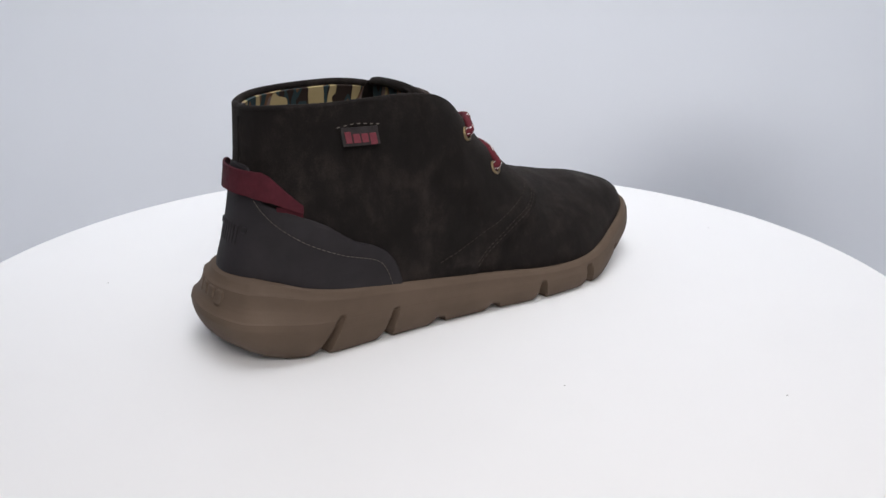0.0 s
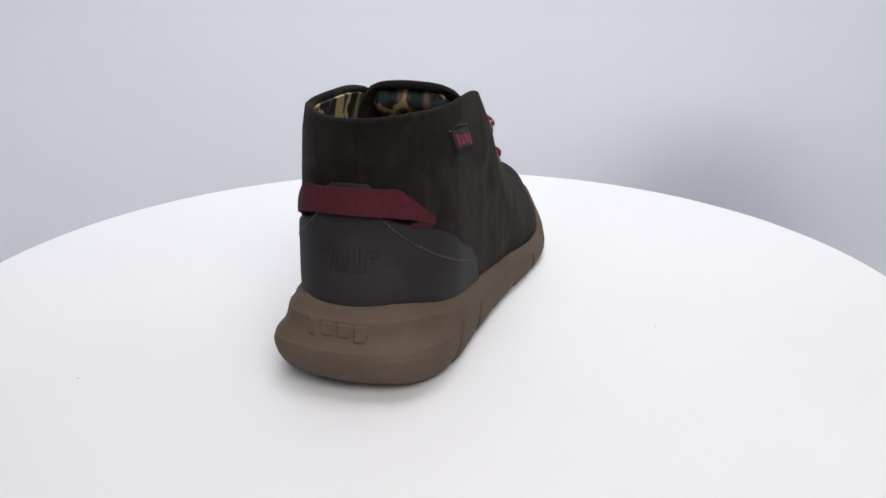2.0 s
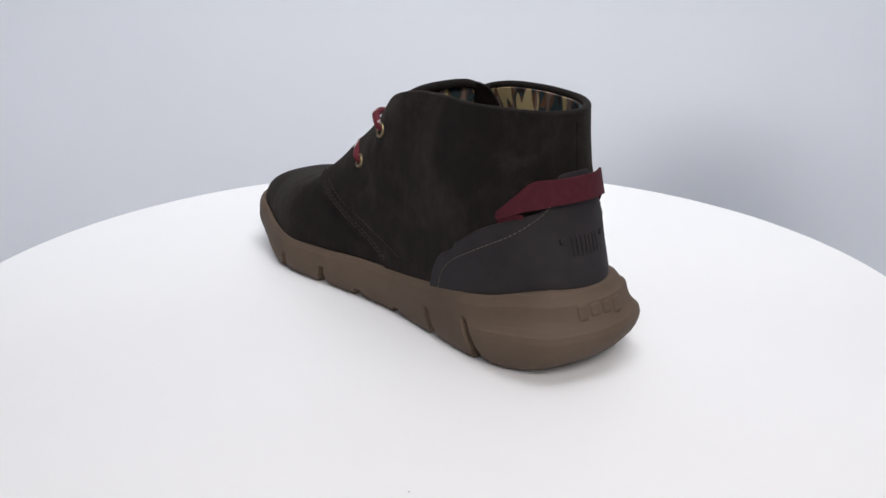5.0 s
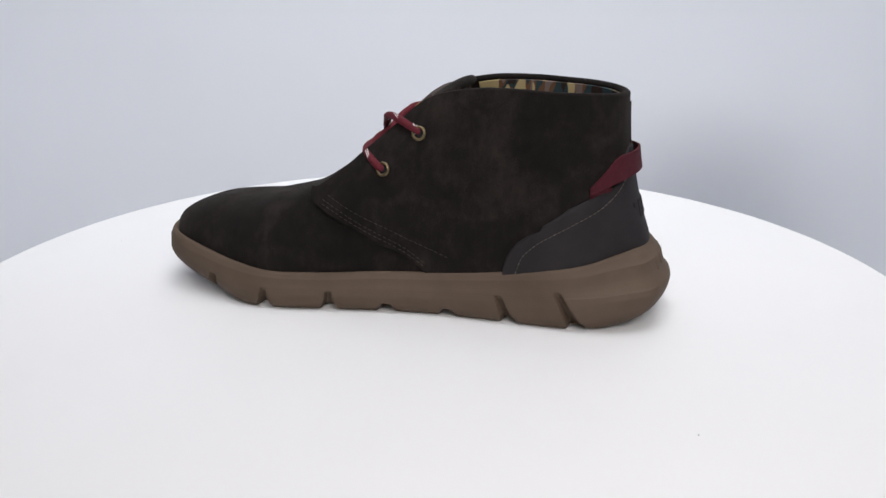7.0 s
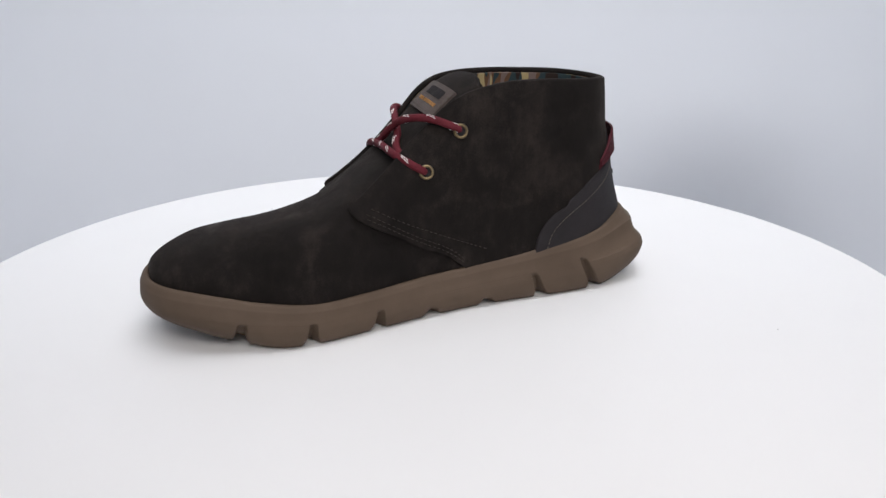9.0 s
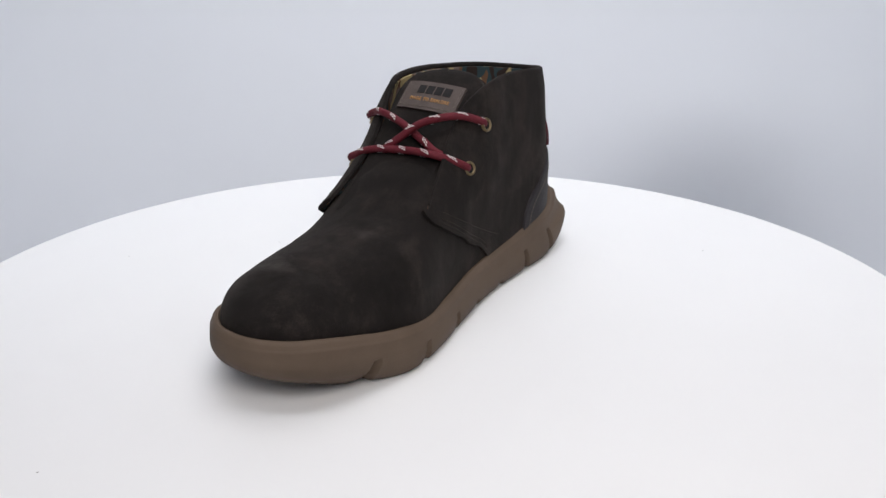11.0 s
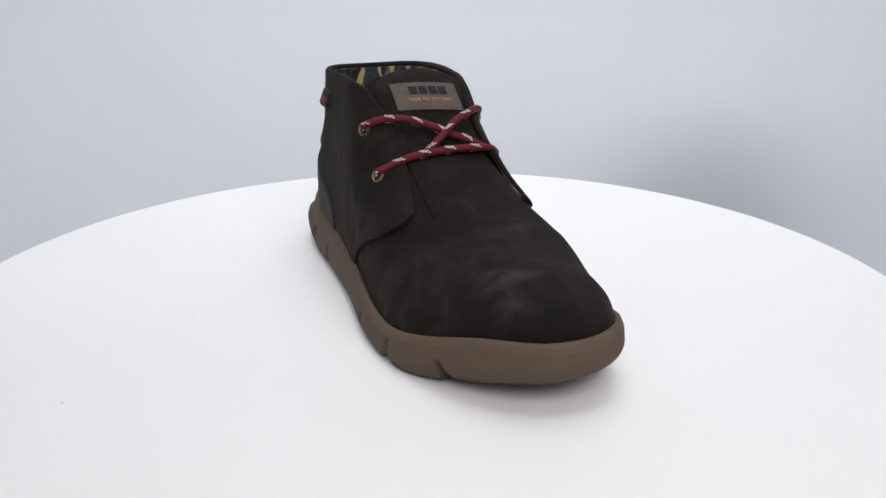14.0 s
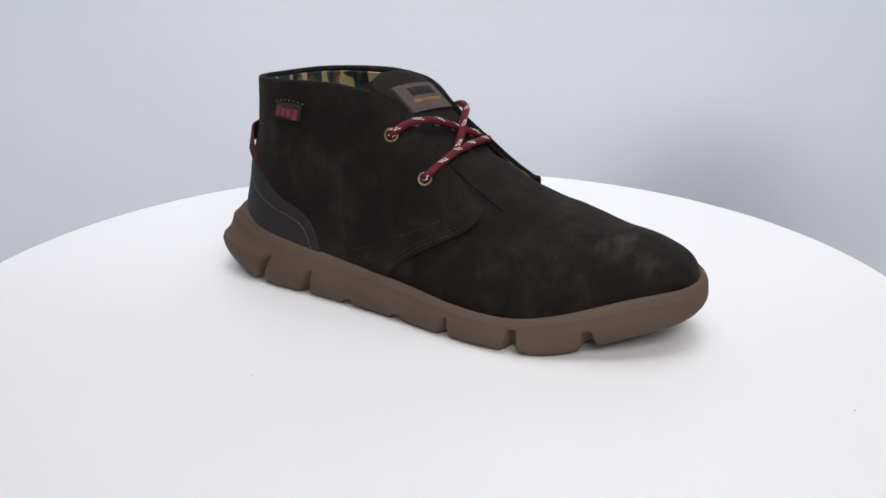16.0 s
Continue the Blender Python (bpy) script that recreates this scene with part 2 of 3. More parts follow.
def slab(name, x0, x1, y0, y1, z0, z1, mat, label, category):
    v = [(x, y, z) for x in (x0, x1) for y in (y0, y1) for z in (z0, z1)]
    f = [(0, 1, 3, 2), (4, 6, 7, 5), (0, 4, 5, 1), (2, 3, 7, 6), (0, 2, 6, 4), (1, 5, 7, 3)]
    ob = mesh_object(name, v, f, mat)
    tagged(ob, label, category, kind="structure")
    return ob


# walls and ceiling are unseen, added to hold in and bounce the light
slab("bounce_wall_left", -1.54, -1.51, -1.2, 1.2, -0.50, 1.4, WALL_WHITE, "unseen plain white side wall, added to bounce light", "wall")
slab("bounce_wall_right", 1.51, 1.54, -1.2, 1.2, -0.50, 1.4, WALL_WHITE, "unseen plain white side wall, added to bounce light", "wall")
slab("bounce_wall_back", -1.54, 1.54, -1.24, -1.21, -0.50, 1.4, WALL_WHITE, "unseen plain white wall behind the camera, added to bounce light", "wall")
slab("ceiling", -1.54, 1.54, -1.24, 1.2, 1.41, 1.44, WALL_WHITE, "unseen plain white ceiling, added to bounce light", "ceiling")
slab("floor", -1.54, 1.54, -1.24, 1.2, -0.55, -0.50, WALL_WHITE, "plain studio floor under the backdrop", "floor")

# ---- boot: measured tables, x to the toe, y to the inner side, z up ----
boot = new("chukka_boot")
tagged(boot, "dark brown suede chukka boot with taupe rubber sole and burgundy laces", "boot")
LAT, MED = -1, 1

rim_low = smooth_table([(-0.15, 0.0445), (-0.13, 0.0438), (-0.12, 0.0425), (-0.11, 0.0404), (-0.10, 0.0380), (-0.08, 0.0347), (-0.05, 0.0305), (-0.014, 0.0262), (0.018, 0.023),
                      (0.045, 0.020), (0.067, 0.0188), (0.083, 0.0192), (0.099, 0.0216), (0.115, 0.0255), (0.13, 0.0303), (0.14, 0.0333), (0.15, 0.0352), (0.16, 0.0361), (0.17, 0.0365)])
rim_rise = smooth_table([(-0.15, 0.0), (-0.03, 0.0), (0.0, 0.0008), (0.016, 0.0018), (0.044, 0.0032), (0.07, 0.0042), (0.10, 0.0036), (0.12, 0.0020), (0.14, 0.0006), (0.155, 0.0003), (0.17, 0.0002)])


def z_top(x, y=0.0):
    """Height of the sole's upper rim, which stands higher along the inner side of the forefoot."""
    return rim_low(x) + rim_rise(x) * np.clip((y + 0.02) / 0.04, 0, 1)


z_bot = smooth_table([(-0.15, 0.0042), (-0.135, 0.0028), (-0.12, 0.0011), (-0.105, 0.0), (-0.05, 0.0), (0.03, 0.0), (0.10, 0.0), (0.12, 0.0006), (0.14, 0.0022), (0.155, 0.0045), (0.17, 0.007)])
w_lat = smooth_table([(-0.12, 0.040), (-0.10, 0.0425), (-0.08, 0.0432), (-0.05, 0.0437), (-0.02, 0.0455), (0.01, 0.0485), (0.045, 0.053), (0.07, 0.054), (0.09, 0.0525),
                      (0.105, 0.049), (0.12, 0.0430), (0.135, 0.0345), (0.145, 0.0265), (0.153, 0.018), (0.159, 0.0095), (0.163, 0.0), (0.17, -0.01)])
w_med = smooth_table([(-0.12, 0.033), (-0.10, 0.0365), (-0.08, 0.0382), (-0.05, 0.0378), (-0.02, 0.0372), (0.01, 0.0395), (0.045, 0.0455), (0.07, 0.0500), (0.09, 0.0510),
                      (0.105, 0.0490), (0.12, 0.0450), (0.135, 0.0390), (0.145, 0.0325), (0.153, 0.0255), (0.159, 0.0175), (0.163, 0.006), (0.17, -0.01)])
crown = smooth_table([(-0.13, 0.36), (-0.10, 0.30), (-0.07, 0.235), (-0.05, 0.195), (-0.03, 0.160), (-0.015, 0.139), (0.0, 0.1240), (0.01, 0.1135), (0.02, 0.1030), (0.03, 0.0935),
                      (0.04, 0.0852), (0.05, 0.0780), (0.06, 0.0722), (0.07, 0.0680), (0.087, 0.0634), (0.10, 0.0608), (0.121, 0.0574), (0.135, 0.0552), (0.146, 0.0518),
                      (0.154, 0.0485), (0.160, 0.0445), (0.1635, 0.0395), (0.17, 0.035)])
power = smooth_table([(-0.13, 2.9), (-0.045, 3.2), (-0.025, 3.7), (-0.008, 3.6), (0.004, 3.0), (0.02, 2.5), (0.06, 2.3), (0.10, 2.3), (0.13, 2.4), (0.17, 2.4)])
x_back = smooth_table([(0.02, -0.1325), (0.043, -0.1310), (0.051, -0.1290), (0.062, -0.1252), (0.076, -0.1215), (0.09, -0.1187), (0.10, -0.1172), (0.11, -0.1163), (0.12, -0.1157), (0.14, -0.1148)])
ridge_y = smooth_table([(-0.13, 0.0), (0.02, 0.0), (0.035, 0.003), (0.055, 0.011), (0.08, 0.0135), (0.10, 0.010), (0.12, 0.005), (0.15, 0.003), (0.17, 0.003)])


PLAN = [(-0.1462, -0.003), (-0.1435, -0.0205), (-0.1358, -0.0372), (-0.118, -0.0455), (-0.095, -0.0482), (-0.06, -0.0488), (-0.02, -0.0510), (0.01, -0.0540),
        (0.045, -0.0590), (0.07, -0.0600), (0.09, -0.0580), (0.107, -0.0528), (0.1235, -0.0455), (0.1418, -0.0364), (0.1562, -0.0249), (0.1657, -0.0117), (0.1691, 0.005),
        (0.1666, 0.0207), (0.1582, 0.0347), (0.1437, 0.0445), (0.124, 0.0500), (0.107, 0.0540), (0.09, 0.0560), (0.07, 0.0545), (0.045, 0.0500), (0.01, 0.0440),
        (-0.02, 0.0415), (-0.06, 0.0425), (-0.095, 0.0432), (-0.118, 0.0405), (-0.1362, 0.0325), (-0.1437, 0.0160)]


def plan_curve(n, inset=0.0):
    c = resample(PLAN, n, True)
    t = np.roll(c, -1, 0) - np.roll(c, 1, 0)
    t /= np.linalg.norm(t, axis=1, keepdims=True)
    inward = np.stack([-t[:, 1], t[:, 0]], 1)
    return c + inward * inset, inward


_edge = plan_curve(1200, 0.0066)[0]
_tip = int(np.argmax(_edge[:, 0]))
TOE_X = float(_edge[_tip, 0])
_lat = _edge[:_tip + 1][_edge[:_tip + 1, 0] > 0.05]
_med = _edge[_tip:][_edge[_tip:, 0] > 0.05][::-1]


def half_width(x, side):
    """Half width of the upper at the sole's edge; towards the toe it follows the sole's outline."""
    far = np.clip((x - 0.085) / 0.025, 0, 1)
    if side == LAT:
        return (1 - far) * w_lat(x) - far * np.interp(x, _lat[:, 0], _lat[:, 1])
    return (1 - far) * w_med(x) + far * np.interp(x, _med[:, 0], _med[:, 1])


def side_y(x, z, side):
    """Distance of the upper's side from the middle line, at a place along the boot and a height."""
    w = half_width(x, side)
    z0, zc, n = z_top(x, side * 0.05), crown(x), power(x)
    if side == MED:
        zc = zc + 0.011 * np.clip(x / 0.03, 0, 1)
    f = np.clip((z - z0) / np.maximum(zc - z0, 1e-6), 0, 1)
    y = w * (1 - f ** n) ** (1 / n)
    waist = np.clip((-0.01 - x) / 0.05, 0, 1)
    bow = np.interp(z, [0.04, 0.068, 0.097, 0.118, 0.132], [0.0, 0.0002, -0.0030, -0.0020, -0.0022] if side == LAT else [0.0, 0.001, 0.0006, -0.0006, -0.0030])
    if side == MED:
        y = y + 0.0036 * np.exp(-((x - 0.006) / 0.036) ** 2) * np.exp(-((z - 0.092) / 0.036) ** 2)
        y = y + 0.0024 * np.exp(-((x + 0.014) / 0.02) ** 2) * np.exp(-((z - 0.122) / 0.012) ** 2)
    return y + waist * bow


HEEL_X = -0.075


def round_end(x, z, side):
    """How far the heel's curve draws the sides in; the collar is rounder on its outer side."""
    high = [-0.075, -0.072, -0.058, -0.056] if side == LAT else [-0.075, -0.075, -0.074, -0.073]
    start = float(np.interp(z, [0.05, 0.085, 0.115, 0.13], high))
    p = 1.98 if side == LAT else 2.25
    u = min(1.0, max(0.0, (start - x) / (start - float(x_back(z)))))
    return max(0.0, 1 - u ** p) ** (1 / p)


def wall_point(s, z, side, out=0.0):
    """A point on the quarter: s from 0 (heel seam) to 1 (start of the straight side), then on to the toe as 1 + metres * 10."""
    if s >= 1:
        x = HEEL_X + (s - 1) / 10
        flare = 0.0030 * np.clip((x - 0.012) / 0.04, 0, 1) ** 1.5 if side == MED else 0.0
        return np.array((x, side * (side_y(x, z, side) * round_end(x, z, side) + out + flare), z))
    a = s * math.pi / 2
    x = HEEL_X - (HEEL_X - x_back(z)) * math.cos(a) ** 0.97
    n = math.sin(a) ** 0.97
    return np.array((x - out * math.cos(a), side * (side_y(x, z, side) * round_end(x, z, side) + out * n) - 0.003 * (1 - s), z))


def s_of(x):
    return 1 + (x - HEEL_X) * 10


def s_at(x, z):
    """The same measure for any place along the quarter, round the heel too."""
    if x >= HEEL_X:
        return s_of(x)
    return math.acos(min(1.0, ((HEEL_X - x) / (HEEL_X - x_back(z))) ** (1 / 0.97))) * 2 / math.pi


# ---- sole ----
# notch: place along the sole at the ground, lean, height, half width, depth, side
NOTCHES = [(-0.1005, 0.62, 0.0225, 0.0040, 0.0070, LAT), (-0.0615, 0.40, 0.0190, 0.0038, 0.007, LAT), (-0.0270, 0.15, 0.0060, 0.0042, 0.010, LAT), (0.0100, 0.10, 0.0060, 0.0042, 0.010, LAT),
           (0.0435, 0.10, 0.0135, 0.0038, 0.008, LAT), (0.0840, 0.05, 0.0155, 0.0044, 0.010, LAT), (0.1250, -0.25, 0.0170, 0.0044, 0.0100, LAT),
           (-0.0985, 0.55, 0.0235, 0.0042, 0.0075, MED), (-0.0600, 0.40, 0.0180, 0.0038, 0.007, MED), (-0.0235, 0.10, 0.0058, 0.0042, 0.010, MED), (0.0125, 0.05, 0.0066, 0.0044, 0.010, MED),
           (0.0465, -0.05, 0.0135, 0.0038, 0.008, MED), (0.0860, -0.10, 0.0140, 0.0038, 0.008, MED), (0.1250, -0.25, 0.0170, 0.0042, 0.0095, MED)]


def build_sole():
    n = 1000
    c, inward = plan_curve(n)
    x, y = c[:, 0], c[:, 1]
    zb, zt = z_bot(x), z_top(x, y)
    h = zt - zb
    heel = np.clip((-0.075 - x) / 0.05, 0, 1)
    heel = heel * heel * (3 - 2 * heel)
    toe = np.clip((x - 0.095) / 0.06, 0, 1)
    toe = toe * toe * (3 - 2 * toe)
    heel_end = np.clip((-0.085 - x) / 0.05, 0, 1) ** 1.5
    # inset that brings the sole's lip to the upper round the heel
    skirt = np.array([wall_point(q, 0.045, LAT, 0.0022)[:2] for q in np.linspace(s_of(-0.03), 0, 90)] + [wall_point(q, 0.045, MED, 0.0022)[:2] for q in np.linspace(0, s_of(-0.03), 90)])
    skirt = resample(skirt, 900)
    near = np.min(np.linalg.norm(c[:, None] - skirt[None], axis=2), axis=1)
    close = np.clip((-0.045 - x) / 0.035, 0, 1)
    ratio = 1 + close * (np.clip(near, 0.003, 0.02) / 0.0046 - 1)
    for _ in range(12):
        ratio = (np.roll(ratio, 3) + ratio + np.roll(ratio, -3)) / 3
    # rows: share of the height, inset, further inset at the heel
    rows = [(0.0, 0.036, -0.01), (0.0, 0.016, 0.0), (0.0, 0.0085, 0.0), (0.005, 0.0055, 0.001), (0.03, 0.0038, 0.0012), (0.07, 0.0026, 0.001), (0.12, 0.0017, 0.0007), (0.18, 0.001, 0.0004),
            (0.25, 0.0005, 0.0001), (0.32, 0.0002, 0.0), (0.39, 0.0, 0.0), (0.45, 0.0, 0.0), (0.52, 0.0002, 0.0), (0.555, 0.0003, 0.0002), (0.57, 0.0004, 0.0009), (0.585, 0.0004, 0.0015), (0.64, 0.0007, 0.0024), (0.70, 0.0011, 0.0026),
            (0.77, 0.0014, 0.0026), (0.84, 0.0016, 0.0026), (0.865, 0.0017, 0.0026), (0.885, 0.0021, 0.0027), (0.90, 0.0023, 0.0028), (0.945, 0.0028, 0.0025), (0.98, 0.0035, 0.0013), (1.0, 0.0046, 0.0), (0.99, 0.0060, 0.0), (0.9, 0.0075, 0.0), (0.85, 0.016, 0.0), (0.85, 0.030, 0.0)]
    dense = []
    for a, b in zip(rows, rows[1:]):
        steps = 4 if 0.03 <= a[0] < 0.7 and b[0] > a[0] else 1
        dense += [tuple(p + (q - p) * k / steps for p, q in zip(a, b)) for k in range(steps)]
    rows = dense + [rows[-1]]
    grid = []
    for share, inset, more in rows:
        z = zb + h * share + (0.0012 if share < 0.02 else 0.0)
        d = inset * (ratio if 0.5 < share and inset < 0.01 else 1.0) + more * heel
        d = d + 0.009 * heel_end * max(0.0, 1 - share / 0.60) ** 2.2 + 0.023 * toe * max(0.0, 1 - share / 0.75) ** 2.2
        cut = np.zeros(n)
        lift = np.zeros(n)
        for nx, lean, top, half, depth, side in NOTCHES:
            on = (y < 0) if side == LAT else (y > 0)
            u = (x - nx - lean * (z - zb)) / (half * (1 - 0.45 * np.clip((z - zb) / top, 0, 1) + 0.5 * np.clip(1 - (z - zb) / 0.006, 0, 1)))
            fade = np.clip((top - (z - zb)) / 0.003, 0, 1)
            edge = np.where(u > 0, np.clip((1.0 - u) / 0.3, 0, 1), np.clip((1.0 + u) / 0.75, 0, 1))
            narrow = np.clip((1.25 - np.abs(u)) * 4, 0, 1)
            k = np.where(on, edge * narrow * fade, 0)
            cut = np.maximum(cut, k * depth * np.clip(1.1 - 0.8 * (z - zb) / max(top, 0.012), 0.2, 1))
            if share < 0.04:
                lift = np.maximum(lift, k * 0.0060)
        far = np.where(inset > 0.02, 0.0, 1.0)
        p = c + inward * (d + cut * far * np.where(share < 0.75, 1, 0))[:, None]
        grid.append(np.concatenate([p, (z + lift * np.where(inset > 0.02, 0.0, 1.0))[:, None]], 1))
    g = np.array(grid)
    v = g.reshape(-1, 3)
    faces = grid_faces(len(rows), n, True)
    # bottom and top sheets, strips across
    for base, flip in ((0, False), ((len(rows) - 1) * n, True)):
        for i in range(1, n // 2):
            a, b, cc, d = base + i, base + i + 1, base + n - i - 1, base + n - i
            if i == n // 2 - 1:
                f = (a, b, d)
            else:
                f = (a, b, cc, d)
            faces.append(f[::-1] if flip else f)
        faces.append((base, base + 1, base + n - 1) if not flip else (base + n - 1, base + 1, base))
    return mesh_object("sole", v, faces, RUBBER, boot, "thick taupe rubber sole with notched side grooves", 35.0)


sole = build_sole()


def build_tread():
    """The gum-coloured wearing layer under the sole."""
    c, inward = plan_curve(300)
    x = c[:, 0]
    heel_end = np.clip((-0.085 - x) / 0.05, 0, 1) ** 1.5
    toe = np.clip((x - 0.095) / 0.06, 0, 1)
    toe = toe * toe * (3 - 2 * toe)
    d = 0.0125 + 0.009 * heel_end + 0.023 * toe
    rows = []
    for inset, lift in ((0.014, 0.0), (0.001, 0.0), (0.0, 0.0004), (0.0, 0.0018), (0.014, 0.0018)):
        p = c + inward * (d + inset)[:, None]
        rows.append(np.concatenate([p, (z_bot(x) + lift)[:, None]], 1))
    g = np.array(rows)
    faces = grid_faces(len(rows), 300, True)
    for base in (0, 4 * 300):
        faces += [(base + i, base + i + 1, base + 299 - i, base + 300 - i) for i in range(1, 149)] + [(base, base + 1, base + 299), (base + 149, base + 150, base + 151)]
    return mesh_object("tread", g.reshape(-1, 3), faces, GUM, boot, "amber gum rubber tread under the sole")


build_tread()


RIDGE = [(0.062, 0.0660), (0.056, 0.0702), (0.050, 0.0742), (0.040, 0.0812), (0.030, 0.0892), (0.020, 0.0982), (0.010, 0.1075), (0.000, 0.1168), (-0.008, 0.1238), (-0.015, 0.1287), (-0.021, 0.1318), (-0.0265, 0.1332)]


# ---- vamp ----
def build_vamp():
    xs = np.concatenate([np.linspace(-0.025, 0.135, 80), 0.135 + (TOE_X - 0.0002 - 0.135) * np.sin(np.linspace(0, math.pi / 2, 46))[1:]])
    rows = []
    for x in xs:
        a = np.linspace(0, math.pi, 96)
        zc, n = crown(x) - 0.001, power(x)
        wl, wm, yc = half_width(x, LAT), half_width(x, MED), ridge_y(x)
        tuck = 0.0016 * np.clip((0.075 - x) / 0.02, 0, 1)
        wl, wm = wl - tuck, wm - tuck
        zc -= 0.0035 * np.clip((0.042 - x) / 0.012, 0, 1) + 0.3 * max(0.0, 0.030 - x)
        ca, sa = np.cos(a), np.sin(a)
        n = n - 0.22 * math.exp(-((x - 0.08) / 0.035) ** 2)
        yy = np.sign(ca) * np.abs(ca) ** (2 / n)
        full = n + 1.35 - 1.0 * np.clip((x - 0.085) / 0.035, 0, 1)
        ym = np.sign(ca) * np.abs(ca) ** (2 / full)
        y = np.where(yy > 0, yc - yy * (wl + yc), yc - ym * (wm - yc))
        z0 = z_top(x, y) - 0.004
        z = z0 + (zc - z0) * np.where(yy > 0, np.abs(sa) ** (2 / n), np.abs(sa) ** (2 / full))
        w = math.exp(-((x - 0.08) / 0.035) ** 2)
        soft = np.array([noise.noise((x * 45, q * 30, 3.0)) + 0.6 * noise.noise((x * 110, q * 45, 7.0)) * w for q in y])
        z = z + 0.0007 * soft * np.abs(sa) * min(1.0, (TOE_X - x) / 0.02)
        rows.append(np.stack([np.full(96, x), y, z], 1))
    g = np.array(rows)
    nn = normals(g)
    inner = g - 0.0014 * nn * np.sign((nn[20, 48] @ (0, 0, 1)))
    g[-1, :, 1] = 0.5 * (g[-1, 0, 1] + g[-1, -1, 1])
    inner[-5:, :, 0] = g[-5:, :, 0] - 0.002
    inner[-5:, :, 1] = g[-5:, :, 1] * 0.8 + 0.001
    inner[-5:, :, 2] = g[-5:, :, 2] - 0.001
    inner[-1, :, 1] = g[-1, :, 1]
    return shell("vamp", g, inner, SUEDE, boot, "dark brown suede vamp over the toes")


vamp = build_vamp()

# ---- quarters ----
flap_low_lat = smooth_table([(0.0, 0.0235), (0.008, 0.0325), (0.020, 0.0415), (0.029, 0.0472), (0.039, 0.0520), (0.046, 0.0562), (0.051, 0.0602), (0.0535, 0.0632), (0.0545, 0.0660)])
flap_low_med = smooth_table([(-0.012, 0.0245), (0.002, 0.0350), (0.018, 0.0432), (0.030, 0.0500), (0.041, 0.0565), (0.049, 0.0608), (0.0550, 0.0640), (0.0575, 0.0665), (0.0585, 0.0690)])
top_edge = smooth_table([(-0.13, 0.1254), (-0.117, 0.1265), (-0.108, 0.1274), (-0.098, 0.1280), (-0.08, 0.1285), (-0.06, 0.1293), (-0.04, 0.1294), (-0.027, 0.1284), (-0.016, 0.1265), (-0.006, 0.1215), (0.003, 0.1140), (0.010, 0.1070), (0.022, 0.0955),
                         (0.030, 0.0880), (0.038, 0.0808), (0.045, 0.0752), (0.051, 0.0708), (0.0545, 0.0682)])

med_edge = smooth_table([(-0.13, 0.0), (-0.112, 0.0), (-0.095, 0.0008), (-0.07, 0.0012), (-0.045, 0.0012), (-0.025, 0.0006), (-0.016, 0.0003), (-0.006, 0.0005), (0.010, 0.0015), (0.022, 0.0030), (0.030, 0.0036), (0.045, 0.0040), (0.060, 0.0042)])


def quarter_grid(side, out=0.0, count=60):
    end = 0.0545 if side == LAT else 0.0585
    low = flap_low_lat if side == LAT else flap_low_med
    ss = np.concatenate([np.linspace(0, 1, 36), np.linspace(1, s_of(end), 120)[1:]])
    cols = []
    for s in ss:
        x = HEEL_X + (s - 1) / 10 if s >= 1 else wall_point(s, 0.12, side)[0]
        zt = top_edge(x) + (med_edge(x) if side == MED else 0.0)
        z0 = z_top(x, side * 0.05) - 0.004
        if x > (0.0 if side == LAT else -0.012):
            z0 = max(z0, min(low(x) + 0.0005 * math.sin(x * 230 + side), zt - 0.0004))
        fold = float(np.interp(x, [-0.12, -0.05, -0.02, 0.02, 0.06], [0.0002, 0.0005, 0.0010, 0.0012, 0.0006]))
        col = []
        for z in np.linspace(z0, zt, count):
            calm = min(1.0, max(0.0, (zt - z) / 0.02)) * min(1.0, (z - z0) / 0.012)
            w = noise.noise((x * 38 + z * 25, z * 22 - x * 12, 5.0 + side)) + 0.5 * noise.noise((x * 95, z * 60, 9.0 + side))
            col.append(wall_point(s, z, side, out + 0.0003 + fold * calm * w))
        cols.append(col)
    return np.array(cols)


def outward(g, side):
    n = normals(g)
    return n * np.sign(np.sum(n[-40:, :, 1] * side))


for side, words in ((LAT, "outer"), (MED, "inner")):
    g = quarter_grid(side)
    n = outward(g, side)
    shell("quarter", g, g - 0.0022 * n, SUEDE, boot, "dark brown suede %s quarter with lace flap" % words)
    a = g - 0.0024 * n
    deep = g - (0.0034 + 0.0025 * np.clip(-g[:, :, :1] / 0.04, 0, 1)) * n
    shell("lining", a[:-5, 7:-1], deep[:-5, 7:-1], CAMO, boot, "camouflage cotton collar lining")

# rolled collar edge
rim, rim_r = [], []
for side in (LAT, MED):
    g = quarter_grid(side)
    n = outward(g, side)
    top, nt = g[:, -1], n[:, -1]
    r = np.interp(top[:, 0], [-0.03, 0.012, 0.05], [0.0021, 0.0013, 0.0011])
    p = top - nt * (r * 0.95)[:, None] - np.array((0, 0, 1.0)) * (r * 0.4)[:, None]
    keep = top[:, 0] < 0.053
    rim.append(p[keep])
rim_path = resample(np.concatenate([rim[0][::-1], rim[1][1:]])[::2], 300)
rim_r = np.interp(rim_path[:, 0], [-0.03, 0.012, 0.05, 0.056], [0.0022, 0.0014, 0.0011, 0.0004])
tube("collar_edge", rim_path, rim_r, SUEDE, boot, "rolled dark suede collar edge")
# footbed inside, paler than its own dark tone to bounce light onto the linings
foot = []
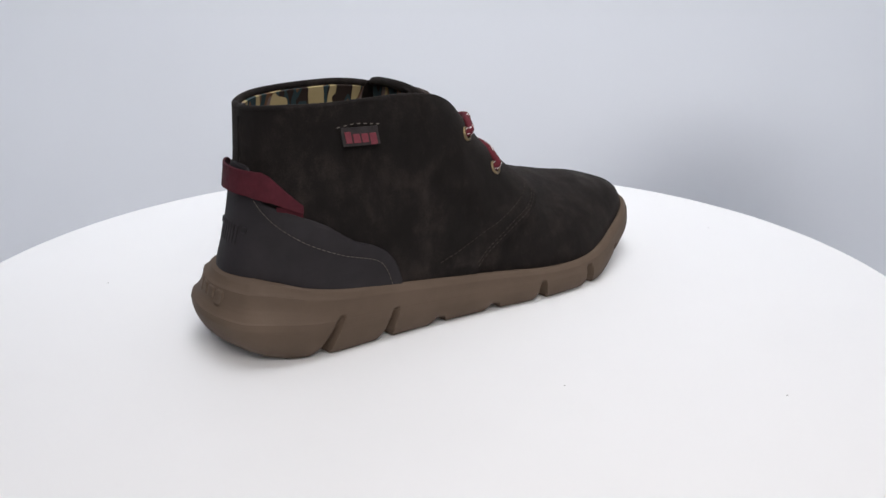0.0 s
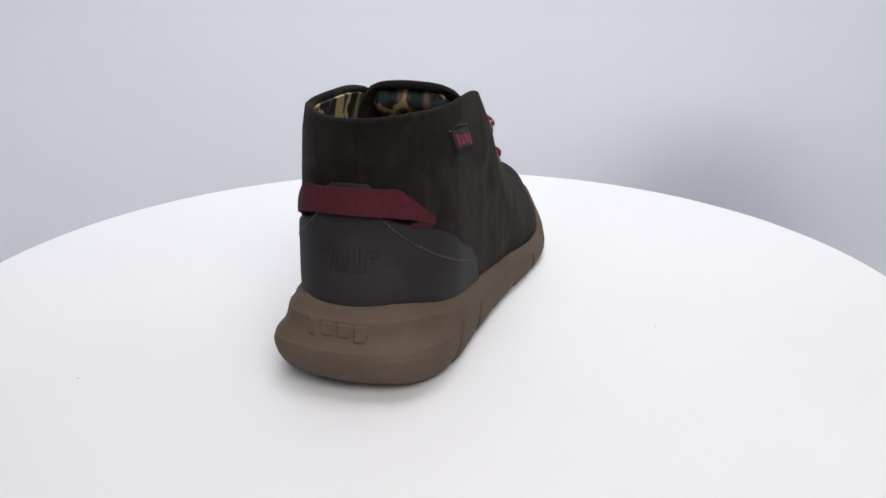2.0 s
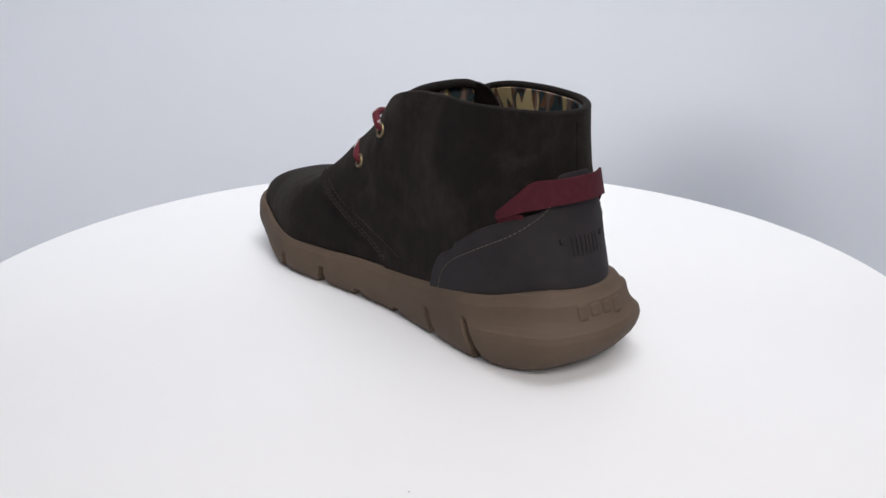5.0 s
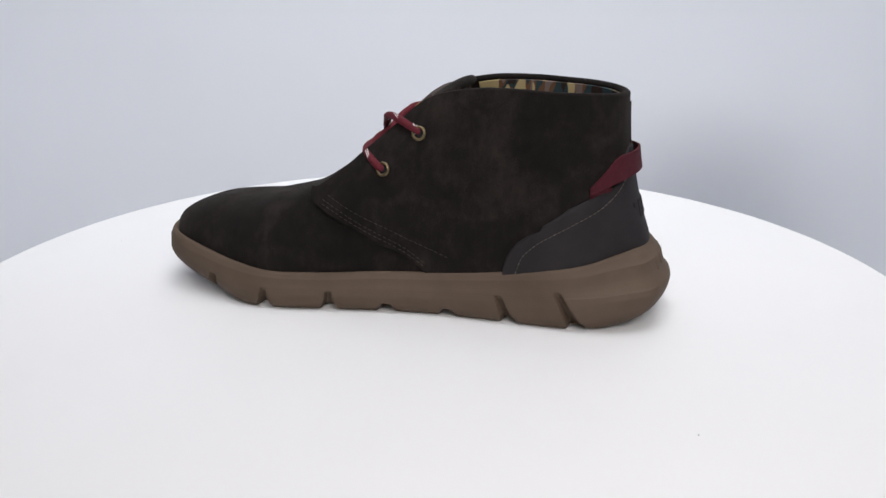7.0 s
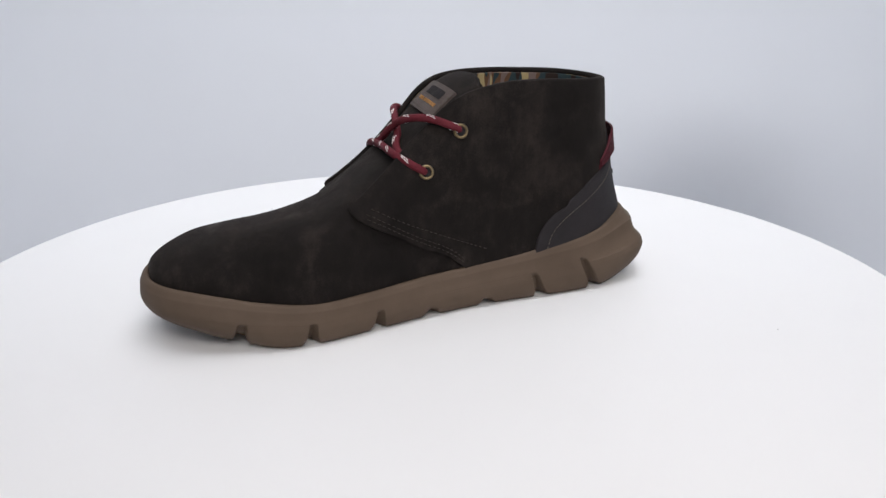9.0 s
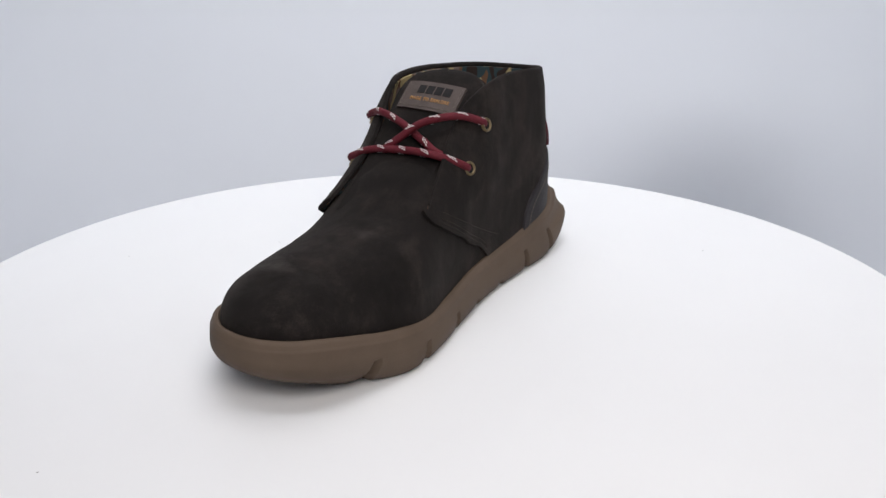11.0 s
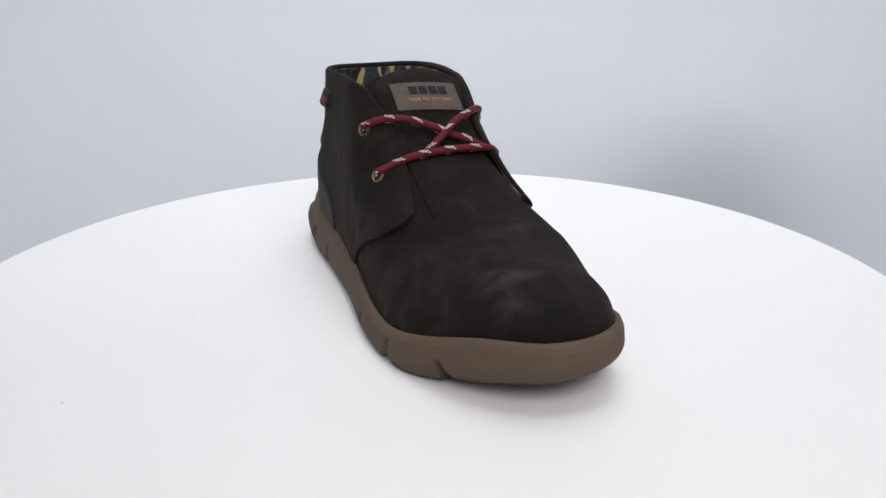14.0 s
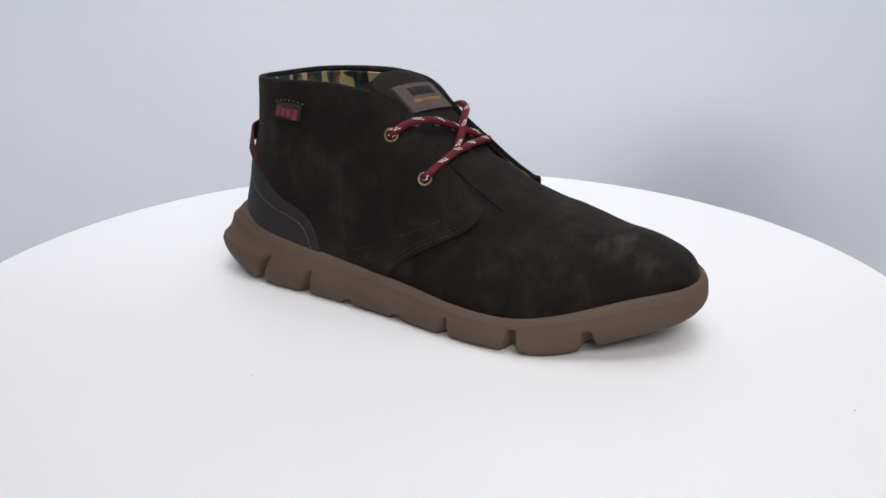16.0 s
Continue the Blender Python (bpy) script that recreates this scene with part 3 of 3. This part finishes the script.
for x in np.linspace(-0.112, 0.02, 40):
    wl, wm = w_lat(x) - 0.008, w_med(x) - 0.008
    foot.append([(x, y, 0.046 - 0.1 * max(0, x) + 0.004 * (abs(y) / 0.04) ** 2) for y in np.linspace(-wl, wm, 12)])
foot = np.array(foot)
shell("footbed", foot, foot - np.array((0, 0, 0.004)), FOOTBED, boot, "textile footbed, made a paler grey-brown to bounce light")

# ---- tongue ----


def tongue_grid(drop=0.0):
    r = resample(RIDGE, 60)
    t = np.gradient(r, axis=0)
    t /= np.linalg.norm(t, axis=1, keepdims=True)
    up = np.stack([-t[:, 1], t[:, 0]], 1)
    up *= np.sign(up[:, 1:2])
    rows = []
    for i, (p, u) in enumerate(zip(r, up)):
        f = i / 59
        w = 0.022 + 0.005 * f
        if f > 0.80:
            w *= max(0.02, 1 - ((f - 0.80) / 0.202) ** 2.4) ** 0.5
        y = np.linspace(-w, w, 31)
        d = drop + 1.6 * y * y * (0.6 + 1.0 * f) + 60000 * np.abs(y) ** 4 * 0.05
        rows.append(np.stack([p[0] - u[0] * d, y + 0.002, p[1] - u[1] * d], 1))
    return np.array(rows)


shell("tongue", tongue_grid(), tongue_grid(0.0042), SUEDE, boot, "dark brown suede tongue")
# padded lining that swells towards the heel just below the rolled edge
cut = (slice(16, -2), slice(1, -1))
tl = tongue_grid(0.0043)[cut]
sink = (tongue_grid(0.01) - tongue_grid(0.0))[cut] / 0.01
rise = np.clip(np.linspace(5.0, 0.0, tl.shape[0]), 0, 1)[:, None]
across = 1 - np.abs(np.linspace(-1, 1, tl.shape[1]))[None, :] ** 9
pad = 0.0012 + 0.0085 * np.sqrt(rise * (2 - rise)) * across
shell("tongue_lining", tl, tl + sink * pad[:, :, None], CAMO, boot, "padded camouflage cotton tongue lining")
edge_grid = tongue_grid(0.0026)[34:]
roll = np.concatenate([edge_grid[:, 0], edge_grid[-1, 1:-1:10], edge_grid[::-1, -1]])
tube("tongue_edge", resample(roll[::3], 90), np.interp(np.arange(90), [0, 14, 75, 89], [0.0012, 0.0024, 0.0024, 0.0012]), SUEDE, boot, "rolled dark suede edge of the tongue")


def rows_of_shoe(step=0.5):
    return [(k * step, pose(0, 0, 0, 0, 0, 35.0 + 18.374 * k * step)) for k in range(int(16 / step) + 1)]


def rows_of_table(step=0.5):
    return [(k * step, pose(0, 0, 0, 0, 0, 18.374 * k * step)) for k in range(int(16 / step) + 1)]


# ---- counter, strap, tag, laces, patch ----
from mathutils.bvhtree import BVHTree


def tree_of(*obs):
    verts, faces = [], []
    for ob in obs:
        k = len(verts)
        verts += [v.co.copy() for v in ob.data.vertices]
        faces += [[k + i for i in p.vertices] for p in ob.data.polygons]
    return BVHTree.FromPolygons(verts, faces)


def joined(pieces):
    """Vertices and faces of many small pieces as one list."""
    v, f = [], []
    for pv, pf in pieces:
        k = len(v)
        v += list(pv)
        f += [tuple(k + i for i in q) for q in pf]
    return v, f


def pill(p, along, up, length, width, height):
    """One stitch: a small rounded bar lying on a surface."""
    p, along, up = Vector(p), Vector(along).normalized(), Vector(up).normalized()
    side = up.cross(along).normalized()
    rows = []
    for u, k in ((-0.5, 0.35), (-0.35, 0.9), (0.0, 1.0), (0.35, 0.9), (0.5, 0.35)):
        for a in range(6):
            t = math.pi * 2 * a / 6
            rows.append(p + along * (u * length) + side * (math.cos(t) * width / 2 * k) + up * (math.sin(t) * height * k))
    return rows, grid_faces(5, 6, True) + [tuple(range(6))[::-1], tuple(range(24, 30))]


def stitch_line(points, tree, mat, parent, step=0.0033, length=0.0023, width=0.0006, name="stitching", label="", lift=0.0001):
    n = max(4, int(np.sum(np.linalg.norm(np.diff(np.array(points), axis=0), axis=1)) / step))
    pts = resample(points, n)
    pieces = []
    for i in range(n):
        place, normal, _, _ = tree.find_nearest(Vector(pts[i]))
        a = Vector(pts[min(i + 1, n - 1)]) - Vector(pts[max(i - 1, 0)])
        if (place - Vector((place.x * 0.9, 0, 0.06))).dot(normal) < 0:
            normal = -normal
        a -= normal * a.dot(normal)
        pieces.append(pill(place + normal * lift, a, normal, length, width, 0.00035))
    v, f = joined(pieces)
    return mesh_object(name, v, f, mat, parent, label)


# ---- heel counter ----
def column(side, s, z, out):
    return wall_point(s, z, side, out)


def counter_top(s, side):
    if s < 1:
        return float(np.interp(s, [0, 0.15, 0.19, 0.23, 0.27, 0.31, 0.36, 0.44, 0.55, 0.70, 0.81, 0.92, 1.0], [0.0990, 0.0985, 0.0968, 0.0930, 0.0880, 0.0835, 0.0806, 0.0790, 0.0770, 0.0735, 0.0697, 0.0635, 0.0590]))
    x = HEEL_X + (s - 1) / 10 + (0.0 if side == LAT else 0.0065)
    return float(np.interp(x, [-0.075, -0.070, -0.065, -0.060, -0.056, -0.0525, -0.0500, -0.0485], [0.0590, 0.0572, 0.0550, 0.0522, 0.0488, 0.0440, 0.0390, 0.0330]))


def counter_grid(out):
    lat_end, med_end = s_of(-0.0485), s_of(-0.0550)
    cols = []
    for side, end in ((LAT, lat_end), (MED, med_end)):
        ss = np.concatenate([np.linspace(0, 1, 60), np.linspace(1, end, 44)[1:]])
        part_cols = []
        for s in ss:
            x = wall_point(s, 0.05, side)[0]
            zs = np.linspace(z_top(x) - 0.003, counter_top(s, side), 30)
            edge = 0.0006 * np.sqrt(np.clip((zs[-1] - zs) / 0.002, 0, 1))
            part_cols.append([wall_point(s, z, side, out + (e if out > 0.001 else 0.0)) for z, e in zip(zs, edge)])
        cols.append(part_cols)
    return np.array(cols[0][::-1] + cols[1][1:])


counter = shell("heel_counter", counter_grid(0.0012), counter_grid(0.0002), NUBUCK, boot, "smooth charcoal nubuck heel counter", 60.0)
counter_tree = tree_of(counter)
for side, seam_points in ((LAT, ((-0.0550, 0.0320), (-0.0580, 0.0405), (-0.0645, 0.0470), (-0.083, 0.0535), (-0.100, 0.0620), (-0.110, 0.0705), (-0.1145, 0.0775), (-0.1165, 0.0840))),
                          (MED, ((-0.0625, 0.0320), (-0.0655, 0.0405), (-0.0710, 0.0470), (-0.078, 0.0525), (-0.091, 0.0605), (-0.106, 0.0700), (-0.1130, 0.0775), (-0.1160, 0.0840)))):
    stitch_line([wall_point(s_at(x, z), z, side, 0.003) for x, z in seam_points], counter_tree, THREAD, counter, 0.0026, 0.0019, 0.00045)


def heel_hit(tree, y, z):
    place, normal, _, _ = tree.ray_cast(Vector((-0.2, y, z)), Vector((1, 0, 0)))
    return place, normal


def raised(name, tree, rects, height, mat, parent, rounded=False):
    """Small raised blocks, each an object, given by their y and z range on the back of the boot."""
    for y0, y1, z0, z1 in rects:
        cols, rows = 11, 11
        top, base = [], []
        for i in range(cols):
            for j in range(rows):
                p, n = heel_hit(tree, y0 + (y1 - y0) * i / (cols - 1), z0 + (z1 - z0) * j / (rows - 1))
                if n.x > 0:
                    n = -n
                edge = 0.25 if i in (0, cols - 1) or j in (0, rows - 1) else 1.0
                if rounded:
                    edge = float(np.clip((1.05 - (abs(i / 5 - 1) ** 3.5 + abs(j / 5 - 1) ** 3.5)) * 2.5, -0.3, 1.0))
                top.append(p + n * height * edge)
                base.append(p - n * 0.0004)
        shell(name, np.array(top).reshape(cols, rows, 3), np.array(base).reshape(cols, rows, 3), mat, parent, "", 60.0)


# upright bars and two discs pressed into the counter
bars = [(0.0065 - k * 0.0027, 0.0065 - k * 0.0027 - 0.0015, 0.0590, 0.0690) for k in range(7)]
raised("emblem_bar", counter_tree, bars, 0.0007, NUBUCK, counter)
raised("emblem_dot", counter_tree, [(0.0124, 0.0092, 0.0654, 0.0686), (-0.0138, -0.0170, 0.0654, 0.0686)], 0.0008, NUBUCK, counter, True)
sole_tree = tree_of(sole)
# raised shapes on the back of the sole
raised("emblem_block", sole_tree, [(0.0132, 0.0074, 0.0308, 0.0390), (0.0060, -0.0006, 0.0318, 0.0382), (-0.0020, -0.0086, 0.0316, 0.0380), (-0.0100, -0.0166, 0.0298, 0.0378)],
       0.0007, RUBBER, sole, True)


# ---- heel strap ----
def strap_grid(out):
    rows = []
    for s in np.linspace(-0.655, 0.655, 90):
        side, a = (LAT, -s) if s < 0 else (MED, s)
        top = float(np.interp(a, [0, 0.36, 0.42, 0.655], [0.0978, 0.0968, 0.0952, 0.0806]))
        low = float(np.interp(a, [0, 0.25, 0.46, 0.58, 0.655], [0.0860, 0.0850, 0.0822, 0.0790, 0.0770]))
        stand_off = float(np.interp(a, [0, 0.4, 0.655], [0.0058, 0.0046, 0.0024]))
        rows.append([wall_point(a, z, side, stand_off + out) for z in np.linspace(low, top, 8)])
    return np.array(rows)


strap = shell("heel_strap", strap_grid(0.0), strap_grid(-0.0012), WEBBING, boot, "burgundy woven webbing pull strap")
for side in (LAT, MED):
    def end_grid(out):
        return np.array([[wall_point(a, z, side, -0.0004 + 0.0022 * min(1.0, max(0.0, (z - 0.0762) / 0.0036)) + out) for z in np.linspace(0.0715, 0.0800, 8)] for a in np.linspace(0.47, 0.652, 16)])
    shell("strap_end", end_grid(0.0010), end_grid(0.0), WEBBING, strap, "folded strap end tucked behind the counter")

# ---- side tag ----
def tag_point(u, w, out):
    """u along the tag, w from the seam down."""
    x = -0.0800 + 0.0212 * u
    z = 0.1172 - 0.0086 * w - 0.0006 * u
    return wall_point(s_of(x), z, LAT, 0.0006 + 0.0026 * w ** 1.3 + out)


tag_outer = np.array([[tag_point(u, w, 0.0010) for w in np.linspace(0, 1, 8)] for u in np.linspace(0, 1, 14)])
tag_inner = np.array([[tag_point(u, w, 0.0) for w in np.linspace(0, 1, 8)] for u in np.linspace(0, 1, 14)])
tag = shell("side_tag", tag_outer, tag_inner, PATCH_DARK, boot, "small dark woven side tag with maroon shapes")
for u0, u1, w0, w1 in ((0.10, 0.28, 0.22, 0.84), (0.32, 0.49, 0.36, 0.84), (0.53, 0.70, 0.36, 0.84), (0.74, 0.92, 0.36, 0.98)):
    q = [tag_point(u, w, o) for o in (0.0010, 0.00135) for u, w in ((u0, w0), (u1, w0), (u1, w1), (u0, w1))]
    mesh_object("tag_block", q, [(0, 3, 2, 1), (4, 5, 6, 7), (0, 1, 5, 4), (1, 2, 6, 5), (2, 3, 7, 6), (3, 0, 4, 7)], LABEL_RED, tag, "maroon woven block")
skins = [quarter_grid(side) for side in (LAT, MED)]
skin_points = [Vector(p) for g in skins for p in g.reshape(-1, 3)]
skin_faces = grid_faces(*skins[0].shape[:2]) + grid_faces(*skins[1].shape[:2], base=skins[0].shape[0] * skins[0].shape[1])
quarter_tree = BVHTree.FromPolygons(skin_points, skin_faces)
stitch_line([wall_point(s_of(x), 0.1188 - 0.0015 * abs(x + 0.07) / 0.012, LAT, 0.001) for x in np.linspace(-0.081, -0.058, 6)], quarter_tree, THREAD, tag, 0.0028, 0.0019, 0.0006)

# ---- seams of the lace flaps ----
for side, low, x0, x1 in ((LAT, flap_low_lat, 0.003, 0.050), (MED, flap_low_med, -0.008, 0.049)):
    for up in (0.0028, 0.0052):
        stitch_line([wall_point(s_of(x), float(low(x)) + up, side, 0.0005) for x in np.linspace(x0, x1, 14)], quarter_tree, THREAD_DARK, boot, 0.0030, 0.0020, 0.00045)
    stitch_line([wall_point(s_of(x), z, side, 0.0005) for x, z in ((0.046, 0.0685), (0.036, 0.0630), (0.022, 0.0560), (0.006, 0.0485), (-0.010, 0.0415), (-0.022, 0.0365))], quarter_tree, THREAD_DARK, boot, 0.0030, 0.0020, 0.00045)
seam = [(float(x_back(z)) - 0.0003, -0.003, z) for z in np.linspace(0.095, 0.122, 20)]
tube("heel_seam", seam, 0.0007, SUEDE, boot, "vertical back seam")

# ---- eyelets ----
EYELETS = {"lat_up": ((-0.0008, -0.0359, 0.1036), LAT), "lat_low": ((0.0210, -0.0364, 0.0815), LAT), "med_up": ((-0.0068, 0.0361, 0.1062), MED), "med_low": ((0.0142, 0.0385, 0.0856), MED)}
EYE_AT = {}
for key, (place, side) in EYELETS.items():
    p, n, _, _ = quarter_tree.find_nearest(Vector(place))
    if n.y * side < 0:
        n = -n
    EYE_AT[key] = (p, n)
    a = n.orthogonal().normalized()
    b = n.cross(a)
    prof = [(0.0026, -0.0006), (0.0026, 0.0003), (0.0029, 0.0009), (0.0034, 0.0011), (0.0039, 0.0009), (0.0042, 0.0003), (0.0042, -0.0004)]
    v = [p + a * (r * math.cos(t)) + b * (r * math.sin(t)) + n * h for r, h in prof for t in np.linspace(0, 2 * math.pi, 28, endpoint=False)]
    eye = mesh_object("eyelet", v, grid_faces(len(prof), 28, True), BRASS, boot, "aged brass eyelet", 60.0)
    # solid black disc in the ring, painting the shade of the opening
    v = [p + n * 0.0002 + a * (0.0027 * math.cos(t)) + b * (0.0027 * math.sin(t)) for t in np.linspace(0, 2 * math.pi, 20, endpoint=False)] + [p - n * 0.0008 + a * (0.0027 * math.cos(t)) + b * (0.0027 * math.sin(t)) for t in np.linspace(0, 2 * math.pi, 20, endpoint=False)]
    mesh_object("eyelet_shade", v, grid_faces(2, 20, True) + [tuple(range(20)), tuple(range(39, 19, -1))], INK_AND_SHADE, eye, "black disc for the shade inside the eyelet")


# ---- laces ----
def lace(points, phase):
    path = resample(points, 90)
    ob = tube("lace", path, 0.00215, ROPE, boot, "round burgundy lace with white flecks", 16)
    t = np.gradient(path, axis=0)
    t /= np.linalg.norm(t, axis=1, keepdims=True)
    s = np.concatenate([[0], np.cumsum(np.linalg.norm(np.diff(path, axis=0), axis=1))])
    pieces = []
    spot = phase
    turn = phase * 300
    while spot < s[-1] - 0.002:
        for strand in (-1, 0, 1):
            for half in (0.2, math.pi * 0.95):
                for step in range(2):
                    at = spot + step * 0.0009 + strand * 0.0019
                    if not 0.001 < at < s[-1] - 0.001:
                        continue
                    p = np.array([np.interp(at, s, path[:, k]) for k in range(3)])
                    d = Vector([np.interp(at, s, t[:, k]) for k in range(3)]).normalized()
                    up = Vector((0.5, 0, 0.85))
                    up = (up - d * up.dot(d)).normalized()
                    ang = half + strand * 0.24 + step * 0.60 - 0.4
                    n = (Matrix.Rotation(ang, 3, d) @ up).normalized()
                    along = (d * 1.0 + d.cross(n) * 0.30).normalized()
                    pieces.append(pill(Vector(p) + n * 0.00208, along, n, 0.0017, 0.00066, 0.00030))
        spot += 0.0152
    v, f = joined(pieces)
    mesh_object("fleck", v, f, FLECK, ob, "woven white flecks")
    return ob


def sunk(key, depth=-0.004, shift=(0, 0, 0)):
    p, n = EYE_AT[key]
    return tuple(p + n * depth + Vector(shift))


def over(key, height, shift):
    p, n = EYE_AT[key]
    return tuple(p + n * height + Vector(shift))


lace([sunk("lat_low"), over("lat_low", 0.0022, (0.0006, 0.0012, 0.0010)), (0.0252, -0.0325, 0.0876), (0.0270, -0.0240, 0.0912), (0.0275, -0.0130, 0.0934), (0.0280, 0.0020, 0.0945), (0.0290, 0.0150, 0.0948),
      (0.0280, 0.0260, 0.0936), (0.0240, 0.0322, 0.0912), over("med_low", 0.0012, (0.0024, -0.0014, 0.0010)), sunk("med_low")], 0.004)
lace([sunk("lat_up"), over("lat_up", 0.0022, (0.0008, 0.0010, 0.0012)), (0.0070, -0.0305, 0.1102), (0.0125, -0.0220, 0.1112), (0.0155, -0.0120, 0.1093), (0.0178, -0.0020, 0.1058), (0.0200, 0.0070, 0.1015), (0.0238, 0.0150, 0.0990), (0.0252, 0.0215, 0.0955), (0.0245, 0.0275, 0.0930)], 0.007)
lace([sunk("med_up"), over("med_up", 0.0010, (0.0018, -0.0018, 0.0014)), (0.0055, 0.0312, 0.1122), (0.0118, 0.0250, 0.1130), (0.0172, 0.0180, 0.1118), (0.0205, 0.0090, 0.1085), (0.0236, 0.0015, 0.1030), (0.0252, -0.0050, 0.0980), (0.0262, -0.0095, 0.0945), (0.0246, -0.0130, 0.0900), (0.0230, -0.0160, 0.0868)], 0.005)

# ---- tongue patch ----
TG = tongue_grid()


def tongue_point(u, w, lift):
    """u across the patch (-1 to 1), w up the tongue (0 to 1), on the patch's place."""
    ridge_rows = TG[:, 15, 0]
    x = 0.0045 - 0.0155 * w + 0.0011 * u
    i = np.interp(-x, -ridge_rows, np.arange(len(ridge_rows)))
    y = 0.0018 + 0.0200 * u
    k = int(i)
    fr = i - k

    def at(row):
        return np.array([np.interp(y, TG[row][:, 1], TG[row][:, q]) for q in range(3)])
    p = at(k) * (1 - fr) + at(min(k + 1, len(TG) - 1)) * fr
    return p + np.array((0.66, 0.0, 0.75)) * lift


def patch_grid(lift):
    return np.array([[tongue_point(u, w, lift) for w in np.linspace(0, 1, 10)] for u in np.linspace(-1, 1, 24)])


patch = shell("tongue_patch", patch_grid(0.0016), patch_grid(0.0), PATCH, boot, "brown leather patch sewn on the tongue")


def on_patch(rects, mat, name, label, lift=0.0016, height=0.0003):
    for u0, u1, w0, w1, lean in rects:
        q = [tongue_point(u + lean * (w - 0.5), w, lift + o) for o in (-0.0002, height) for u, w in ((u0, w0), (u1, w0), (u1, w1), (u0, w1))]
        mesh_object(name, q, [(0, 3, 2, 1), (4, 5, 6, 7), (0, 1, 5, 4), (1, 2, 6, 5), (2, 3, 7, 6), (3, 0, 4, 7)], mat, patch, label)


on_patch([(-0.50, -0.25, 0.54, 0.83, 0), (-0.20, 0.05, 0.54, 0.83, 0), (0.10, 0.35, 0.54, 0.83, 0), (0.40, 0.65, 0.54, 0.83, 0)], INK_AND_SHADE, "patch_block", "black embossed plain block")


def patch_words():
    data = bpy.data.curves.new("patch_words", "FONT")
    data.body, data.align_x, data.align_y, data.extrude = "MADE TO EXPLORE", "CENTER", "CENTER", 0.02
    data.size, data.space_character = 1.0, 1.25
    tmp = new("patch_words", data)
    bpy.context.view_layer.update()
    me = bpy.data.meshes.new_from_object(tmp.evaluated_get(bpy.context.evaluated_depsgraph_get()))
    bpy.data.objects.remove(tmp)
    half = max(abs(v.co.x) for v in me.vertices)
    for v in me.vertices:
        u, w = v.co.x / half * 0.68 + 0.04, 0.335 + v.co.y * 0.16
        v.co = Vector(tongue_point(u, w, 0.0017 + (0.0003 if v.co.z > 0 else -0.0003)))
    me.materials.clear()
    me.materials.append(ORANGE)
    ob = new("patch_words", me)
    ob.parent = patch
    tagged(ob, "orange printed words on the patch")


patch_words()
patch_tree = tree_of(patch)
for u in (-0.92, 0.92):
    stitch_line([tongue_point(u, w, 0.0016) for w in np.linspace(0.12, 0.9, 5)], patch_tree, THREAD, patch, 0.0026, 0.0017, 0.0004)
stitch_line([tongue_point(u, 0.09, 0.0016) for u in np.linspace(-0.9, 0.9, 8)], patch_tree, THREAD, patch, 0.0026, 0.0017, 0.0004)


def motions():
    walk(boot, rows_of_shoe())
    walk(turntable, rows_of_table())


motions()
